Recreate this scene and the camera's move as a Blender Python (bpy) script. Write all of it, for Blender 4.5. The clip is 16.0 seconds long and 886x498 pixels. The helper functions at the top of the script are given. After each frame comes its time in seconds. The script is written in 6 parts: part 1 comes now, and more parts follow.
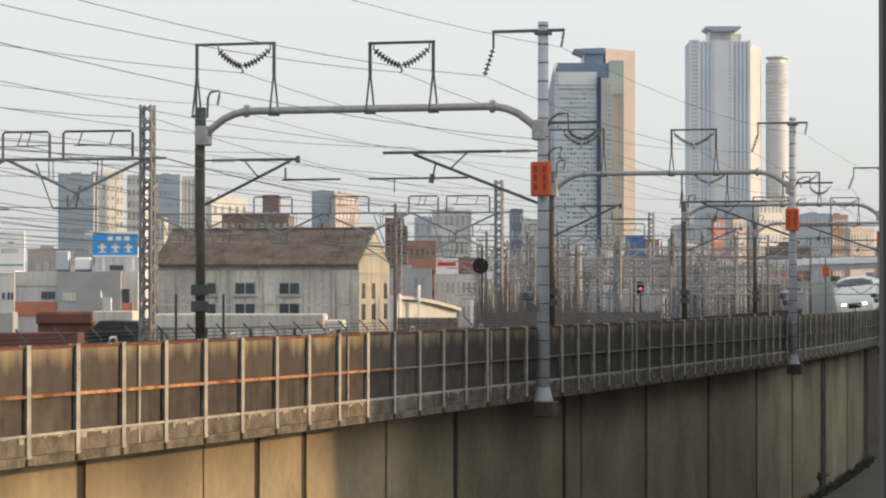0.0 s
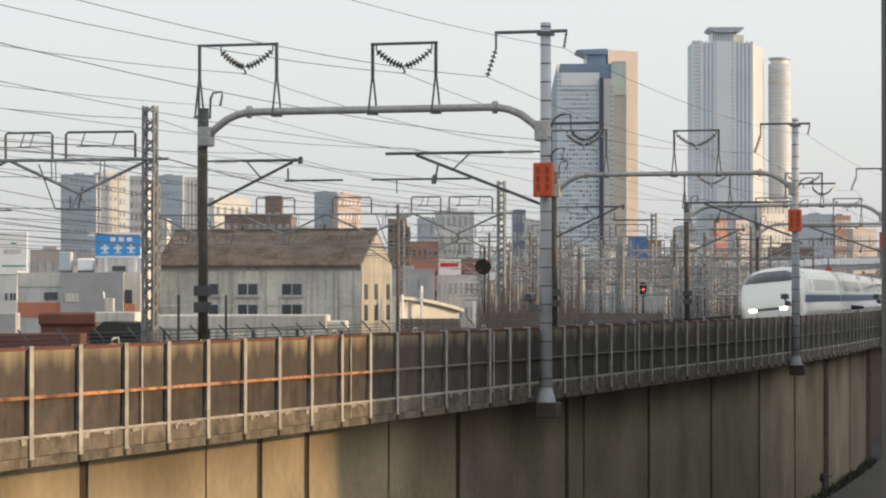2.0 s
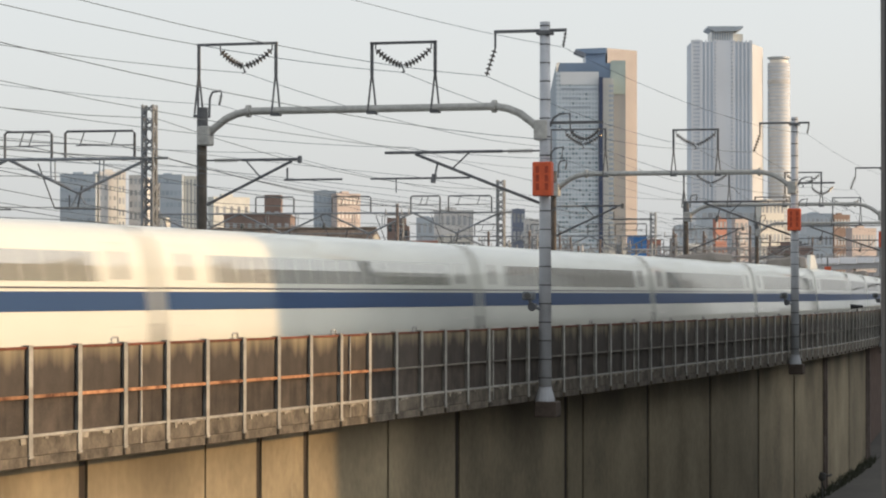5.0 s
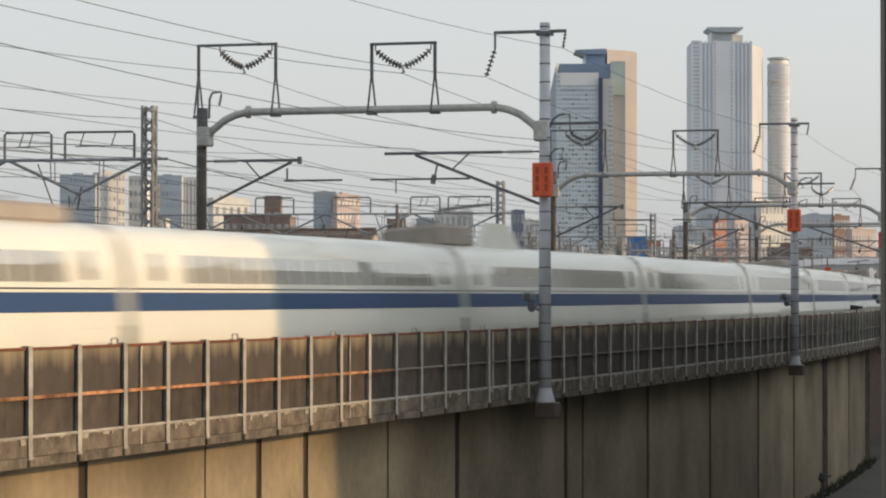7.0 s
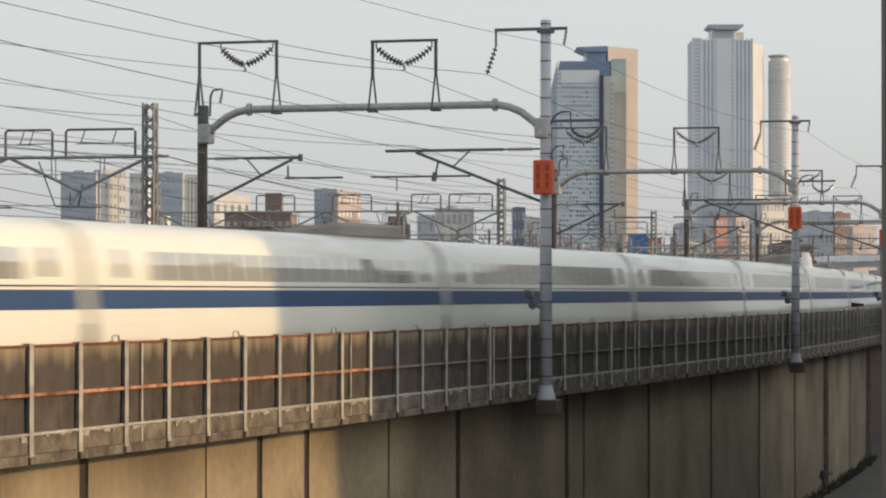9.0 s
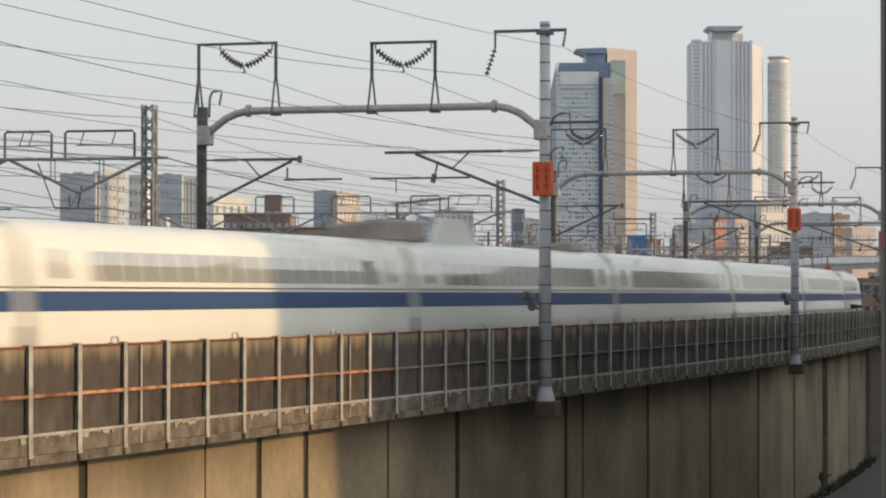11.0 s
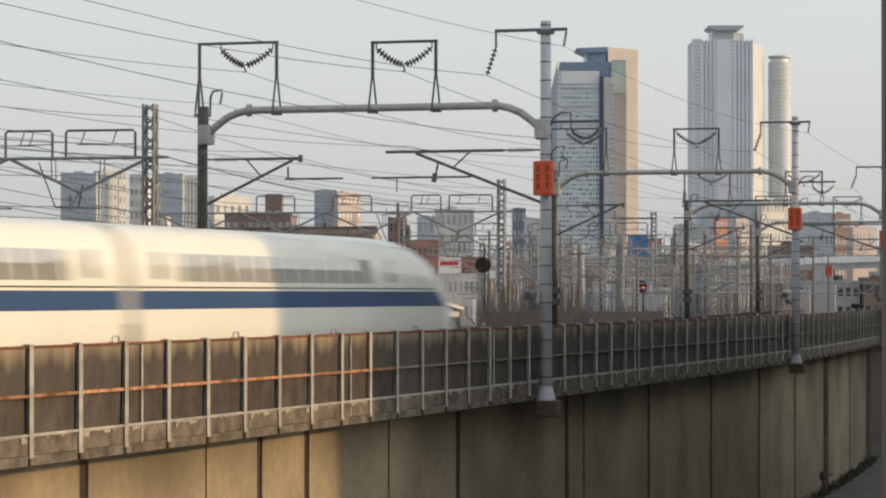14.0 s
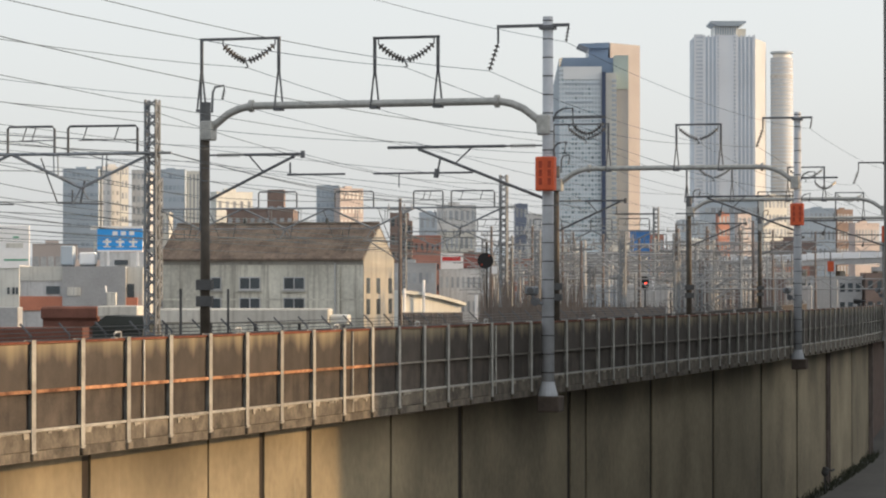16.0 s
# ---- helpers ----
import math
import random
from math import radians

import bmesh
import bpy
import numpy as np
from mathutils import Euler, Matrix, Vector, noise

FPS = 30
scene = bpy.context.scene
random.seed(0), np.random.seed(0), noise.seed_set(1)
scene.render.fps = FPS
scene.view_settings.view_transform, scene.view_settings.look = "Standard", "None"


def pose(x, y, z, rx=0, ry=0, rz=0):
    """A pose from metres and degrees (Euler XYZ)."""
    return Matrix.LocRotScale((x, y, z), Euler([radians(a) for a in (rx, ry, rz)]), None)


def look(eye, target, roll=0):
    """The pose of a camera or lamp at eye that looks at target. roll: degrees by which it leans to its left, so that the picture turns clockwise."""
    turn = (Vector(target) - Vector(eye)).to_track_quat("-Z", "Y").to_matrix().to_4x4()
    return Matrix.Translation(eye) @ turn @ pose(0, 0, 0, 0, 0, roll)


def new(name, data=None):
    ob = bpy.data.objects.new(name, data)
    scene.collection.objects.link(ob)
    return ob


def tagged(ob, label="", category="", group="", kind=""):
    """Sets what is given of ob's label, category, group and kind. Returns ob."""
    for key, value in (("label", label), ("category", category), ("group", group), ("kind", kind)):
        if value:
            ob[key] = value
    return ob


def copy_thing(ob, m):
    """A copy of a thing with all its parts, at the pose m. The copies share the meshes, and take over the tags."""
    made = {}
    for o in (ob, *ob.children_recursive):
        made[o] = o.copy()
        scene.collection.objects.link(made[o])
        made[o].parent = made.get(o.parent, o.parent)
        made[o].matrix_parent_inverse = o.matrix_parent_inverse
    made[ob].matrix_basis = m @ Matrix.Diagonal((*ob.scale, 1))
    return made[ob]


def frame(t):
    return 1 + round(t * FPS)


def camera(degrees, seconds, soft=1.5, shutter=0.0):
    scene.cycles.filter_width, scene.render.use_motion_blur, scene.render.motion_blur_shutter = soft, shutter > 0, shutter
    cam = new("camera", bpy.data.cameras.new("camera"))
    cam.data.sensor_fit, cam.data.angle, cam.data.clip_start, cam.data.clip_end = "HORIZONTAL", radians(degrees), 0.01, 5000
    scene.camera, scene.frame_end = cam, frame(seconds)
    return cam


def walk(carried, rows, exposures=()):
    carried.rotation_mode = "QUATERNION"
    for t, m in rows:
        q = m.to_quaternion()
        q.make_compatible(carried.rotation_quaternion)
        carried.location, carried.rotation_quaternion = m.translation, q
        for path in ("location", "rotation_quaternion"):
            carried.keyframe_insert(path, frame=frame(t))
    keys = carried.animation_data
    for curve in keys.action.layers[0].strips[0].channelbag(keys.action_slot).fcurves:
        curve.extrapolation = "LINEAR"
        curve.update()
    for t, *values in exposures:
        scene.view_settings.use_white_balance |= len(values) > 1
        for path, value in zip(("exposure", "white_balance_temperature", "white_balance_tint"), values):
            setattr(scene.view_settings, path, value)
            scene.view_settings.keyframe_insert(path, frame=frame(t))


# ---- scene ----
# Camera: stands still at a window, with the small sway of a hand-held shot.
cam = camera(17.54, 16.0, 2.05, 0.9)
EYE = (0.0, 0.0, 10.2)
SWAY = [(0, -0.0169, 0.9176), (0.5, 0.0000, 0.9176), (1, 0.0000, 0.9345), (1.5, 0.0349, 0.9176), (2, 0.0349, 0.9345), (2.5, 0.0180, 0.9345), (3, 0.0349, 0.9345), (3.5, 0.0349, 0.9176), (4, 0.0180, 0.9176), (6.5, 0.0259, 0.9176), (7, 0.0169, 0.9345), (7.5, 0.0259, 0.9176), (8, 0.0169, 0.9007), (8.5, 0.0000, 0.9176), (9, 0.0344, 0.8826), (11.5, 0.0180, 0.9176), (12, 0.0180, 0.9176), (12.5, 0.0169, 0.9007), (13, 0.0338, 0.9176), (13.5, 0.0349, 0.9176), (14, 0.0349, 0.9007), (14.5, 0.0338, 0.9007), (15, 0.0603, 0.8319), (15.5, 0.0693, 0.8223), (16, 0.0778, 0.8139)]
walk(cam, [(t, pose(*EYE, 90 + tilt, 0, turn)) for t, turn, tilt in SWAY], [(0, 0.04), (4.2, 0.03), (6.4, -0.19), (14.4, -0.19), (15.2, -0.02), (16, 0.04)])

# World: hazy evening sky and a low sun square to the view.
SUN_UP, SUN_ROUND = radians(14), radians(92)
world = bpy.data.worlds.new("world")
scene.world = world
world.use_nodes = True
wn, wl = world.node_tree.nodes, world.node_tree.links
sky = wn.new("ShaderNodeTexSky")
sky.sky_type, sky.sun_disc, sky.sun_elevation, sky.sun_rotation = "NISHITA", False, SUN_UP, SUN_ROUND
sky.air_density, sky.dust_density, sky.ozone_density = 1.0, 3.0, 1.0
haze = wn.new("ShaderNodeHueSaturation")
haze.inputs["Saturation"].default_value = 0.42
wl.new(sky.outputs[0], haze.inputs["Color"])
veil = wn.new("ShaderNodeMix")
veil.data_type = "RGBA"
veil.inputs[0].default_value = 0.43
veil.inputs[7].default_value = (6.35, 6.55, 6.72, 1)
wl.new(haze.outputs[0], veil.inputs[6])
wl.new(veil.outputs[2], wn["Background"].inputs["Color"])
wn["Background"].inputs["Strength"].default_value = 0.193
sun = new("sun", bpy.data.lights.new("sun", "SUN"))
sun.data.energy, sun.data.angle, sun.data.color = 3.5, radians(0.6), (1.0, 0.63, 0.29)
sun.matrix_world = look((math.cos(SUN_UP) * math.sin(SUN_ROUND) * 50, math.cos(SUN_UP) * math.cos(SUN_ROUND) * 50, math.sin(SUN_UP) * 50), (0, 0, 0))


# ---- materials ----
def mat(name, color, rough=0.7, metal=0.0, spread=0.25, scale=1.5, fine=18.0, bump=0.25, tint=None, spec=0.4, jitter=0.0, streak=0.0, coat=0.0, runs=0.0):
    """A surface with colour that varies at two scales, fine relief and, with streak, dirt that runs down."""
    m = bpy.data.materials.new(name)
    m.use_nodes = True
    n, l = m.node_tree.nodes, m.node_tree.links
    b = n["Principled BSDF"]
    b.inputs["Roughness"].default_value, b.inputs["Metallic"].default_value = rough, metal
    b.inputs["Specular IOR Level"].default_value = spec
    b.inputs["Coat Weight"].default_value = coat
    b.inputs["Coat Roughness"].default_value = 0.06
    co = n.new("ShaderNodeTexCoord")
    big, small = n.new("ShaderNodeTexNoise"), n.new("ShaderNodeTexNoise")
    big.inputs["Scale"].default_value, small.inputs["Scale"].default_value = scale, fine
    big.inputs["Detail"].default_value, small.inputs["Detail"].default_value = 6, 4
    shift = n.new("ShaderNodeVectorMath")
    info = n.new("ShaderNodeObjectInfo")
    by = n.new("ShaderNodeVectorMath")
    by.operation = "SCALE"
    by.inputs[0].default_value = (37.0, 19.0, 11.0)
    l.new(info.outputs["Random"], by.inputs["Scale"])
    l.new(co.outputs["Object"], shift.inputs[0])
    l.new(by.outputs[0], shift.inputs[1])
    l.new(shift.outputs[0], big.inputs["Vector"])
    l.new(shift.outputs[0], small.inputs["Vector"])
    add = n.new("ShaderNodeMath")
    add.operation = "MULTIPLY_ADD"
    add.inputs[1].default_value = 0.4
    l.new(small.outputs[0], add.inputs[0])
    l.new(big.outputs[0], add.inputs[2])
    ramp = n.new("ShaderNodeMapRange")
    ramp.inputs[1].default_value, ramp.inputs[2].default_value = 0.45, 0.95
    l.new(add.outputs[0], ramp.inputs[0])
    dark = [c * (1 - spread) for c in color]
    lite = [min(0.9, c * (1 + spread * 0.6)) for c in (tint or color)]
    mix = n.new("ShaderNodeMix")
    mix.data_type = "RGBA"
    mix.inputs[6].default_value, mix.inputs[7].default_value = (*dark, 1), (*lite, 1)
    l.new(ramp.outputs[0], mix.inputs[0])
    col = mix.outputs[2]
    if streak:
        squash = n.new("ShaderNodeMapping")
        squash.inputs["Scale"].default_value = (2.2, 2.2, 0.12)
        run = n.new("ShaderNodeTexNoise")
        run.inputs["Scale"].default_value, run.inputs["Detail"].default_value = 1.3, 5
        l.new(shift.outputs[0], squash.inputs["Vector"])
        l.new(squash.outputs[0], run.inputs["Vector"])
        cut = n.new("ShaderNodeMapRange")
        cut.inputs[1].default_value, cut.inputs[2].default_value, cut.inputs[4].default_value = 0.5, 0.72, streak
        l.new(run.outputs[0], cut.inputs[0])
        dirt = n.new("ShaderNodeMix")
        dirt.data_type = "RGBA"
        dirt.inputs[7].default_value = (color[0] * 0.3, color[1] * 0.28, color[2] * 0.26, 1)
        l.new(cut.outputs[0], dirt.inputs[0])
        l.new(col, dirt.inputs[6])
        col = dirt.outputs[2]
    if runs:
        # painted overhang shade mixed with black run-off, from the top edge in tongues of uneven length, and pale lime
        # tears
        sep = n.new("ShaderNodeSeparateXYZ")
        flat = n.new("ShaderNodeMapping")
        flat.inputs["Scale"].default_value = (0.16, 0.16, 0.02)
        tongue = n.new("ShaderNodeTexNoise")
        tongue.inputs["Scale"].default_value, tongue.inputs["Detail"].default_value = 1.0, 7
        l.new(co.outputs["Object"], sep.inputs[0])
        l.new(co.outputs["Object"], flat.inputs["Vector"])
        l.new(flat.outputs[0], tongue.inputs["Vector"])
        reach = n.new("ShaderNodeMath")
        reach.operation = "MULTIPLY_ADD"
        reach.inputs[1].default_value = 7.0
        l.new(tongue.outputs[0], reach.inputs[0])
        l.new(sep.outputs["Z"], reach.inputs[2])
        top_dark = n.new("ShaderNodeMapRange")
        top_dark.inputs[1].default_value, top_dark.inputs[2].default_value, top_dark.inputs[4].default_value = 9.1, 11.2, runs * 2
        l.new(reach.outputs[0], top_dark.inputs[0])
        soot_shade = n.new("ShaderNodeMix")
        soot_shade.data_type = "RGBA"
        soot_shade.inputs[7].default_value = (color[0] * 0.28, color[1] * 0.27, color[2] * 0.27, 1)
        l.new(top_dark.outputs[0], soot_shade.inputs[0])
        l.new(col, soot_shade.inputs[6])
        thin = n.new("ShaderNodeMapping")
        thin.inputs["Scale"].default_value = (1.6, 1.6, 0.1)
        tears = n.new("ShaderNodeTexNoise")
        tears.inputs["Scale"].default_value, tears.inputs["Detail"].default_value = 1.0, 3
        l.new(co.outputs["Object"], thin.inputs["Vector"])
        l.new(thin.outputs[0], tears.inputs["Vector"])
        lime = n.new("ShaderNodeMapRange")
        lime.inputs[1].default_value, lime.inputs[2].default_value, lime.inputs[4].default_value = 0.68, 0.78, 0.4
        l.new(tears.outputs[0], lime.inputs[0])
        pale = n.new("ShaderNodeMix")
        pale.data_type = "RGBA"
        pale.inputs[7].default_value = (0.36, 0.34, 0.29, 1)
        l.new(lime.outputs[0], pale.inputs[0])
        l.new(soot_shade.outputs[2], pale.inputs[6])
        col = pale.outputs[2]
    if jitter:
        hsv = n.new("ShaderNodeHueSaturation")
        val = n.new("ShaderNodeMapRange")
        val.inputs[3].default_value, val.inputs[4].default_value = 1 - jitter, 1 + jitter
        l.new(info.outputs["Random"], val.inputs[0])
        l.new(val.outputs[0], hsv.inputs["Value"])
        l.new(col, hsv.inputs["Color"])
        col = hsv.outputs[0]
    l.new(col, b.inputs["Base Color"])
    if bump:
        bp = n.new("ShaderNodeBump")
        bp.inputs["Strength"].default_value, bp.inputs["Distance"].default_value = bump, 0.02
        l.new(add.outputs[0], bp.inputs["Height"])
        l.new(bp.outputs[0], b.inputs["Normal"])
    return m


def glow(name, color, power):
    m = bpy.data.materials.new(name)
    m.use_nodes = True
    b = m.node_tree.nodes["Principled BSDF"]
    b.inputs["Base Color"].default_value = (*color, 1)
    b.inputs["Emission Color"].default_value = (*color, 1)
    b.inputs["Emission Strength"].default_value = power
    return m


def panel_mat():
    """Concrete parapet panels: pale at the rim where the rain washes them, black run-off tongues below the joints."""
    m = mat("weathered parapet concrete", (0.058, 0.048, 0.040), 0.85, spread=0.3, scale=2.0, fine=30, streak=0.3, jitter=0.16)
    n, l = m.node_tree.nodes, m.node_tree.links
    b = n["Principled BSDF"]
    old = b.inputs["Base Color"].links[0].from_socket
    co = [x for x in n if x.bl_idname == "ShaderNodeTexCoord"][0]
    info = [x for x in n if x.bl_idname == "ShaderNodeObjectInfo"][0]
    sep = n.new("ShaderNodeSeparateXYZ")
    l.new(co.outputs["Object"], sep.inputs[0])
    noise_x = n.new("ShaderNodeTexNoise")
    noise_x.noise_dimensions = "2D"
    noise_x.inputs["Scale"].default_value, noise_x.inputs["Detail"].default_value = 2.0, 2
    c2 = n.new("ShaderNodeCombineXYZ")
    l.new(sep.outputs["X"], c2.inputs[0])
    big = n.new("ShaderNodeMath")
    big.operation = "MULTIPLY"
    big.inputs[1].default_value = 50
    l.new(info.outputs["Random"], big.inputs[0])
    l.new(big.outputs[0], c2.inputs[1])
    l.new(c2.outputs[0], noise_x.inputs["Vector"])
    hang = n.new("ShaderNodeMapRange")
    hang.inputs[1].default_value, hang.inputs[2].default_value = 0.3, 0.7
    hang.inputs[3].default_value, hang.inputs[4].default_value = 1.90, 1.62
    l.new(noise_x.outputs[0], hang.inputs[0])
    low = n.new("ShaderNodeMath")
    low.operation = "SUBTRACT"
    l.new(sep.outputs["Z"], low.inputs[0])
    l.new(hang.outputs[0], low.inputs[1])
    soft = n.new("ShaderNodeMapRange")
    soft.inputs[1].default_value, soft.inputs[2].default_value, soft.inputs[4].default_value = -0.14, 0.36, 0.95
    l.new(low.outputs[0], soft.inputs[0])
    mx = n.new("ShaderNodeMix")
    mx.data_type = "RGBA"
    mx.inputs[7].default_value = (0.29, 0.24, 0.155, 1)
    l.new(soft.outputs[0], mx.inputs[0])
    l.new(old, mx.inputs[6])
    l.new(mx.outputs[2], b.inputs["Base Color"])
    return m


M_PANEL = panel_mat()
M_PANELLOW = mat("dark stained lower panel", (0.042, 0.035, 0.030), 0.85, spread=0.3, scale=2.2, fine=26, streak=0.5, jitter=0.2, tint=(0.07, 0.057, 0.046))
M_CONC = mat("grey concrete", (0.30, 0.28, 0.24), 0.85, spread=0.3, scale=0.6, streak=0.55)
# runs also paints the shade below the deck's overhang
M_WALL = mat("retaining wall concrete", (0.275, 0.230, 0.152), 0.85, spread=0.42, scale=0.28, fine=4, streak=0.05, jitter=0.14, runs=0.4)
M_JOINT = mat("black joint filler", (0.035, 0.028, 0.022), 0.9)
M_PLINTH = mat("spalled kerb concrete", (0.075, 0.065, 0.052), 0.9, spread=0.5, scale=2.2, fine=14, bump=0.6, tint=(0.15, 0.128, 0.10), streak=0.35)
M_SPALL = mat("pale broken concrete edge", (0.33, 0.30, 0.245), 0.95, spread=0.6, scale=4, fine=25, bump=0.6)
M_RUST = mat("rusty steel", (0.22, 0.075, 0.03), 0.85, spread=0.6, scale=3.5, tint=(0.36, 0.19, 0.10), jitter=0.35)
M_CAP = mat("rusted cap", (0.17, 0.055, 0.03), 0.85, spread=0.5, scale=4, jitter=0.25)
M_GALV = mat("galvanised steel", (0.42, 0.42, 0.40), 0.5, metal=0.35, spread=0.25, scale=5)
M_POST = mat("weathered galvanised post", (0.41, 0.40, 0.365), 0.55, metal=0.25, spread=0.4, scale=3.0, streak=0.4, jitter=0.15)
M_RAILG = mat("grime grey rail", (0.17, 0.155, 0.13), 0.75, spread=0.4, scale=4, jitter=0.25)
M_DARKPOLE = mat("dark painted steel pole", (0.075, 0.062, 0.048), 0.6, spread=0.4, scale=3)
M_STEEL = mat("dull grey steel", (0.125, 0.13, 0.138), 0.65, metal=0.1, spread=0.35, scale=4, jitter=0.15)
M_LATT = mat("grey lattice steel", (0.25, 0.27, 0.29), 0.6, metal=0.25, spread=0.35, scale=3, jitter=0.15)
M_POLE = mat("spun concrete pole", (0.47, 0.49, 0.52), 0.75, spread=0.22, scale=1.4, fine=25)
M_BAND = mat("dark steel band", (0.10, 0.10, 0.10), 0.6, metal=0.4)
M_INSUL = mat("grey porcelain insulator", (0.10, 0.095, 0.09), 0.25, spread=0.2)
M_WIRE = mat("oxidised copper wire", (0.09, 0.115, 0.14), 0.8, spread=0.2, spec=0.1)
M_RED = mat("vermilion painted steel", (0.62, 0.105, 0.035), 0.5, spread=0.2, scale=3)
M_REDMARK = mat("faded dark red lettering", (0.36, 0.05, 0.02), 0.6, spread=0.3, scale=8)
M_TRAIN = mat("glossy ivory train paint", (0.70, 0.715, 0.65), 0.6, spread=0.06, scale=0.4, fine=3, bump=0.0, coat=0.7, streak=0.05, spec=0.2)
M_TRAIN.node_tree.nodes["Principled BSDF"].inputs["Coat IOR"].default_value = 1.7
M_BLUE = mat("blue train paint", (0.014, 0.052, 0.145), 0.5, spread=0.08, scale=0.5, bump=0.0, spec=0.4)
M_THIN = mat("dark navy line", (0.05, 0.05, 0.07), 0.3, spread=0.1, bump=0.0)
M_TGLASS = mat("tinted train glass", (0.20, 0.19, 0.15), 0.06, spread=0.1, bump=0.0, spec=1.0)
M_TGLASS.node_tree.nodes["Principled BSDF"].inputs["IOR"].default_value = 2.8
M_SCREEN = mat("dark windscreen glass", (0.010, 0.014, 0.022), 0.08, spread=0.1, bump=0.0, spec=0.35)
M_SEAM = mat("grey door seam", (0.60, 0.58, 0.54), 0.5, bump=0.0)
M_BELLOWS = mat("grey outer bellows", (0.60, 0.60, 0.56), 0.7)
M_UNDER = mat("dark underframe", (0.10, 0.10, 0.095), 0.8)
M_LAMP = glow("headlight glow", (1.0, 0.86, 0.62), 10.0)
M_CRATE = mat("grey brown roof equipment paint", (0.30, 0.27, 0.24), 0.7, spread=0.3)
M_BALLAST = mat("brown ballast", (0.16, 0.14, 0.12), 0.95, spread=0.5, scale=6, fine=40, bump=0.8)
M_RAIL = mat("steel rail", (0.25, 0.2, 0.17), 0.4, metal=0.8)
M_GROUND = mat("asphalt and gravel ground", (0.10, 0.095, 0.085), 0.95, spread=0.4, scale=0.05, fine=2.0)
M_FRAME = mat("dark window frame", (0.055, 0.055, 0.055), 0.6)


# ---- mesh helpers ----
def part(name, bm, material, parent=None, label="", smooth=False, kind=""):
    me = bpy.data.meshes.new(name)
    bmesh.ops.recalc_face_normals(bm, faces=bm.faces)
    bm.to_mesh(me)
    bm.free()
    me.materials.append(material)
    if smooth:
        for f in me.polygons:
            f.use_smooth = True
    ob = new(name, me)
    ob.parent = parent
    return tagged(ob, label, kind=kind)


def again(ob, parent, m=None):
    """One more object on the same mesh."""
    o = new(ob.name.split(".")[0], ob.data)
    o.parent = parent
    if m is not None:
        o.matrix_basis = m
    return o


def thing(name, label, category, m=None, group="", kind=""):
    ob = new(name)
    ob.empty_display_size = 0.2
    if m is not None:
        ob.matrix_basis = m
    return tagged(ob, label, category, group, kind)


def box(bm, x0, x1, y0, y1, z0, z1, bevel=0.0):
    vs = [bm.verts.new((x, y, z)) for z in (z0, z1) for y in (y0, y1) for x in (x0, x1)]
    fs = [bm.faces.new([vs[i] for i in q]) for q in ((0, 2, 3, 1), (4, 5, 7, 6), (0, 1, 5, 4), (2, 6, 7, 3), (0, 4, 6, 2), (1, 3, 7, 5))]
    if bevel:
        bmesh.ops.bevel(bm, geom=list({e for f in fs for e in f.edges}), offset=bevel, segments=1, affect="EDGES")
    return bm


def tube(bm, p, q, r0, r1=None, n=8):
    p, q = Vector(p), Vector(q)
    return pipe(bm, [p, q], [r0, r0 if r1 is None else r1], n)


def pipe(bm, pts, r, n=8):
    """A round bar along points; r: one radius or one a point."""
    pts = [Vector(p) for p in pts]
    rs = r if isinstance(r, (list, tuple)) else [r] * len(pts)
    rings = []
    for i, p in enumerate(pts):
        d = (pts[min(i + 1, len(pts) - 1)] - pts[max(i - 1, 0)]).normalized()
        a = d.cross(Vector((0, 0, 1)) if abs(d.z) < 0.9 else Vector((1, 0, 0))).normalized()
        b = d.cross(a)
        rings.append([bm.verts.new(p + rs[i] * (math.cos(2 * math.pi * k / n) * a + math.sin(2 * math.pi * k / n) * b)) for k in range(n)])
    for u, v in zip(rings, rings[1:]):
        for k in range(n):
            bm.faces.new((u[k], u[(k + 1) % n], v[(k + 1) % n], v[k]))
    bm.faces.new(rings[0])
    bm.faces.new(rings[-1][::-1])
    return bm


def bm_box(*a, **k):
    return box(bmesh.new(), *a, **k)


def bm_pipe(pts, r, n=8):
    return pipe(bmesh.new(), pts, r, n)


# ---- the line of the railway ----
STEP = 0.5
SS = np.arange(-80, 700.1, STEP)
_g = np.clip(SS, -60, 145)
HEAD = 0.3128 - 0.0006128 * _g - 4.5e-6 * np.maximum(_g - 55, 0) ** 2
LX = np.concatenate([[0], np.cumsum((np.sin(HEAD[1:]) + np.sin(HEAD[:-1])) / 2 * STEP)])
LY = np.concatenate([[0], np.cumsum((np.cos(HEAD[1:]) + np.cos(HEAD[:-1])) / 2 * STEP)])
LX += -7.468 - LX[160]
LY += 51.969 - LY[160]
RAIL = 8.25


def heading(s):
    return float(np.interp(s, SS, HEAD))


def line(s, off=0.0):
    """The point of the line at s metres along it, off metres in from the outer parapet face."""
    h = heading(s)
    if s < -80:
        x, y = LX[0] + (s + 80) * math.sin(h), LY[0] + (s + 80) * math.cos(h)
    else:
        x, y = np.interp(s, SS, LX), np.interp(s, SS, LY)
    return float(x - off * math.cos(h)), float(y + off * math.sin(h))


def turned(s, off=0.0, z=0.0):
    """A proper turn on the line: local x along the track away from the window, local y in to the far side."""
    x, y = line(s, off)
    return pose(x, y, z, 0, 0, 90 - math.degrees(heading(s)))


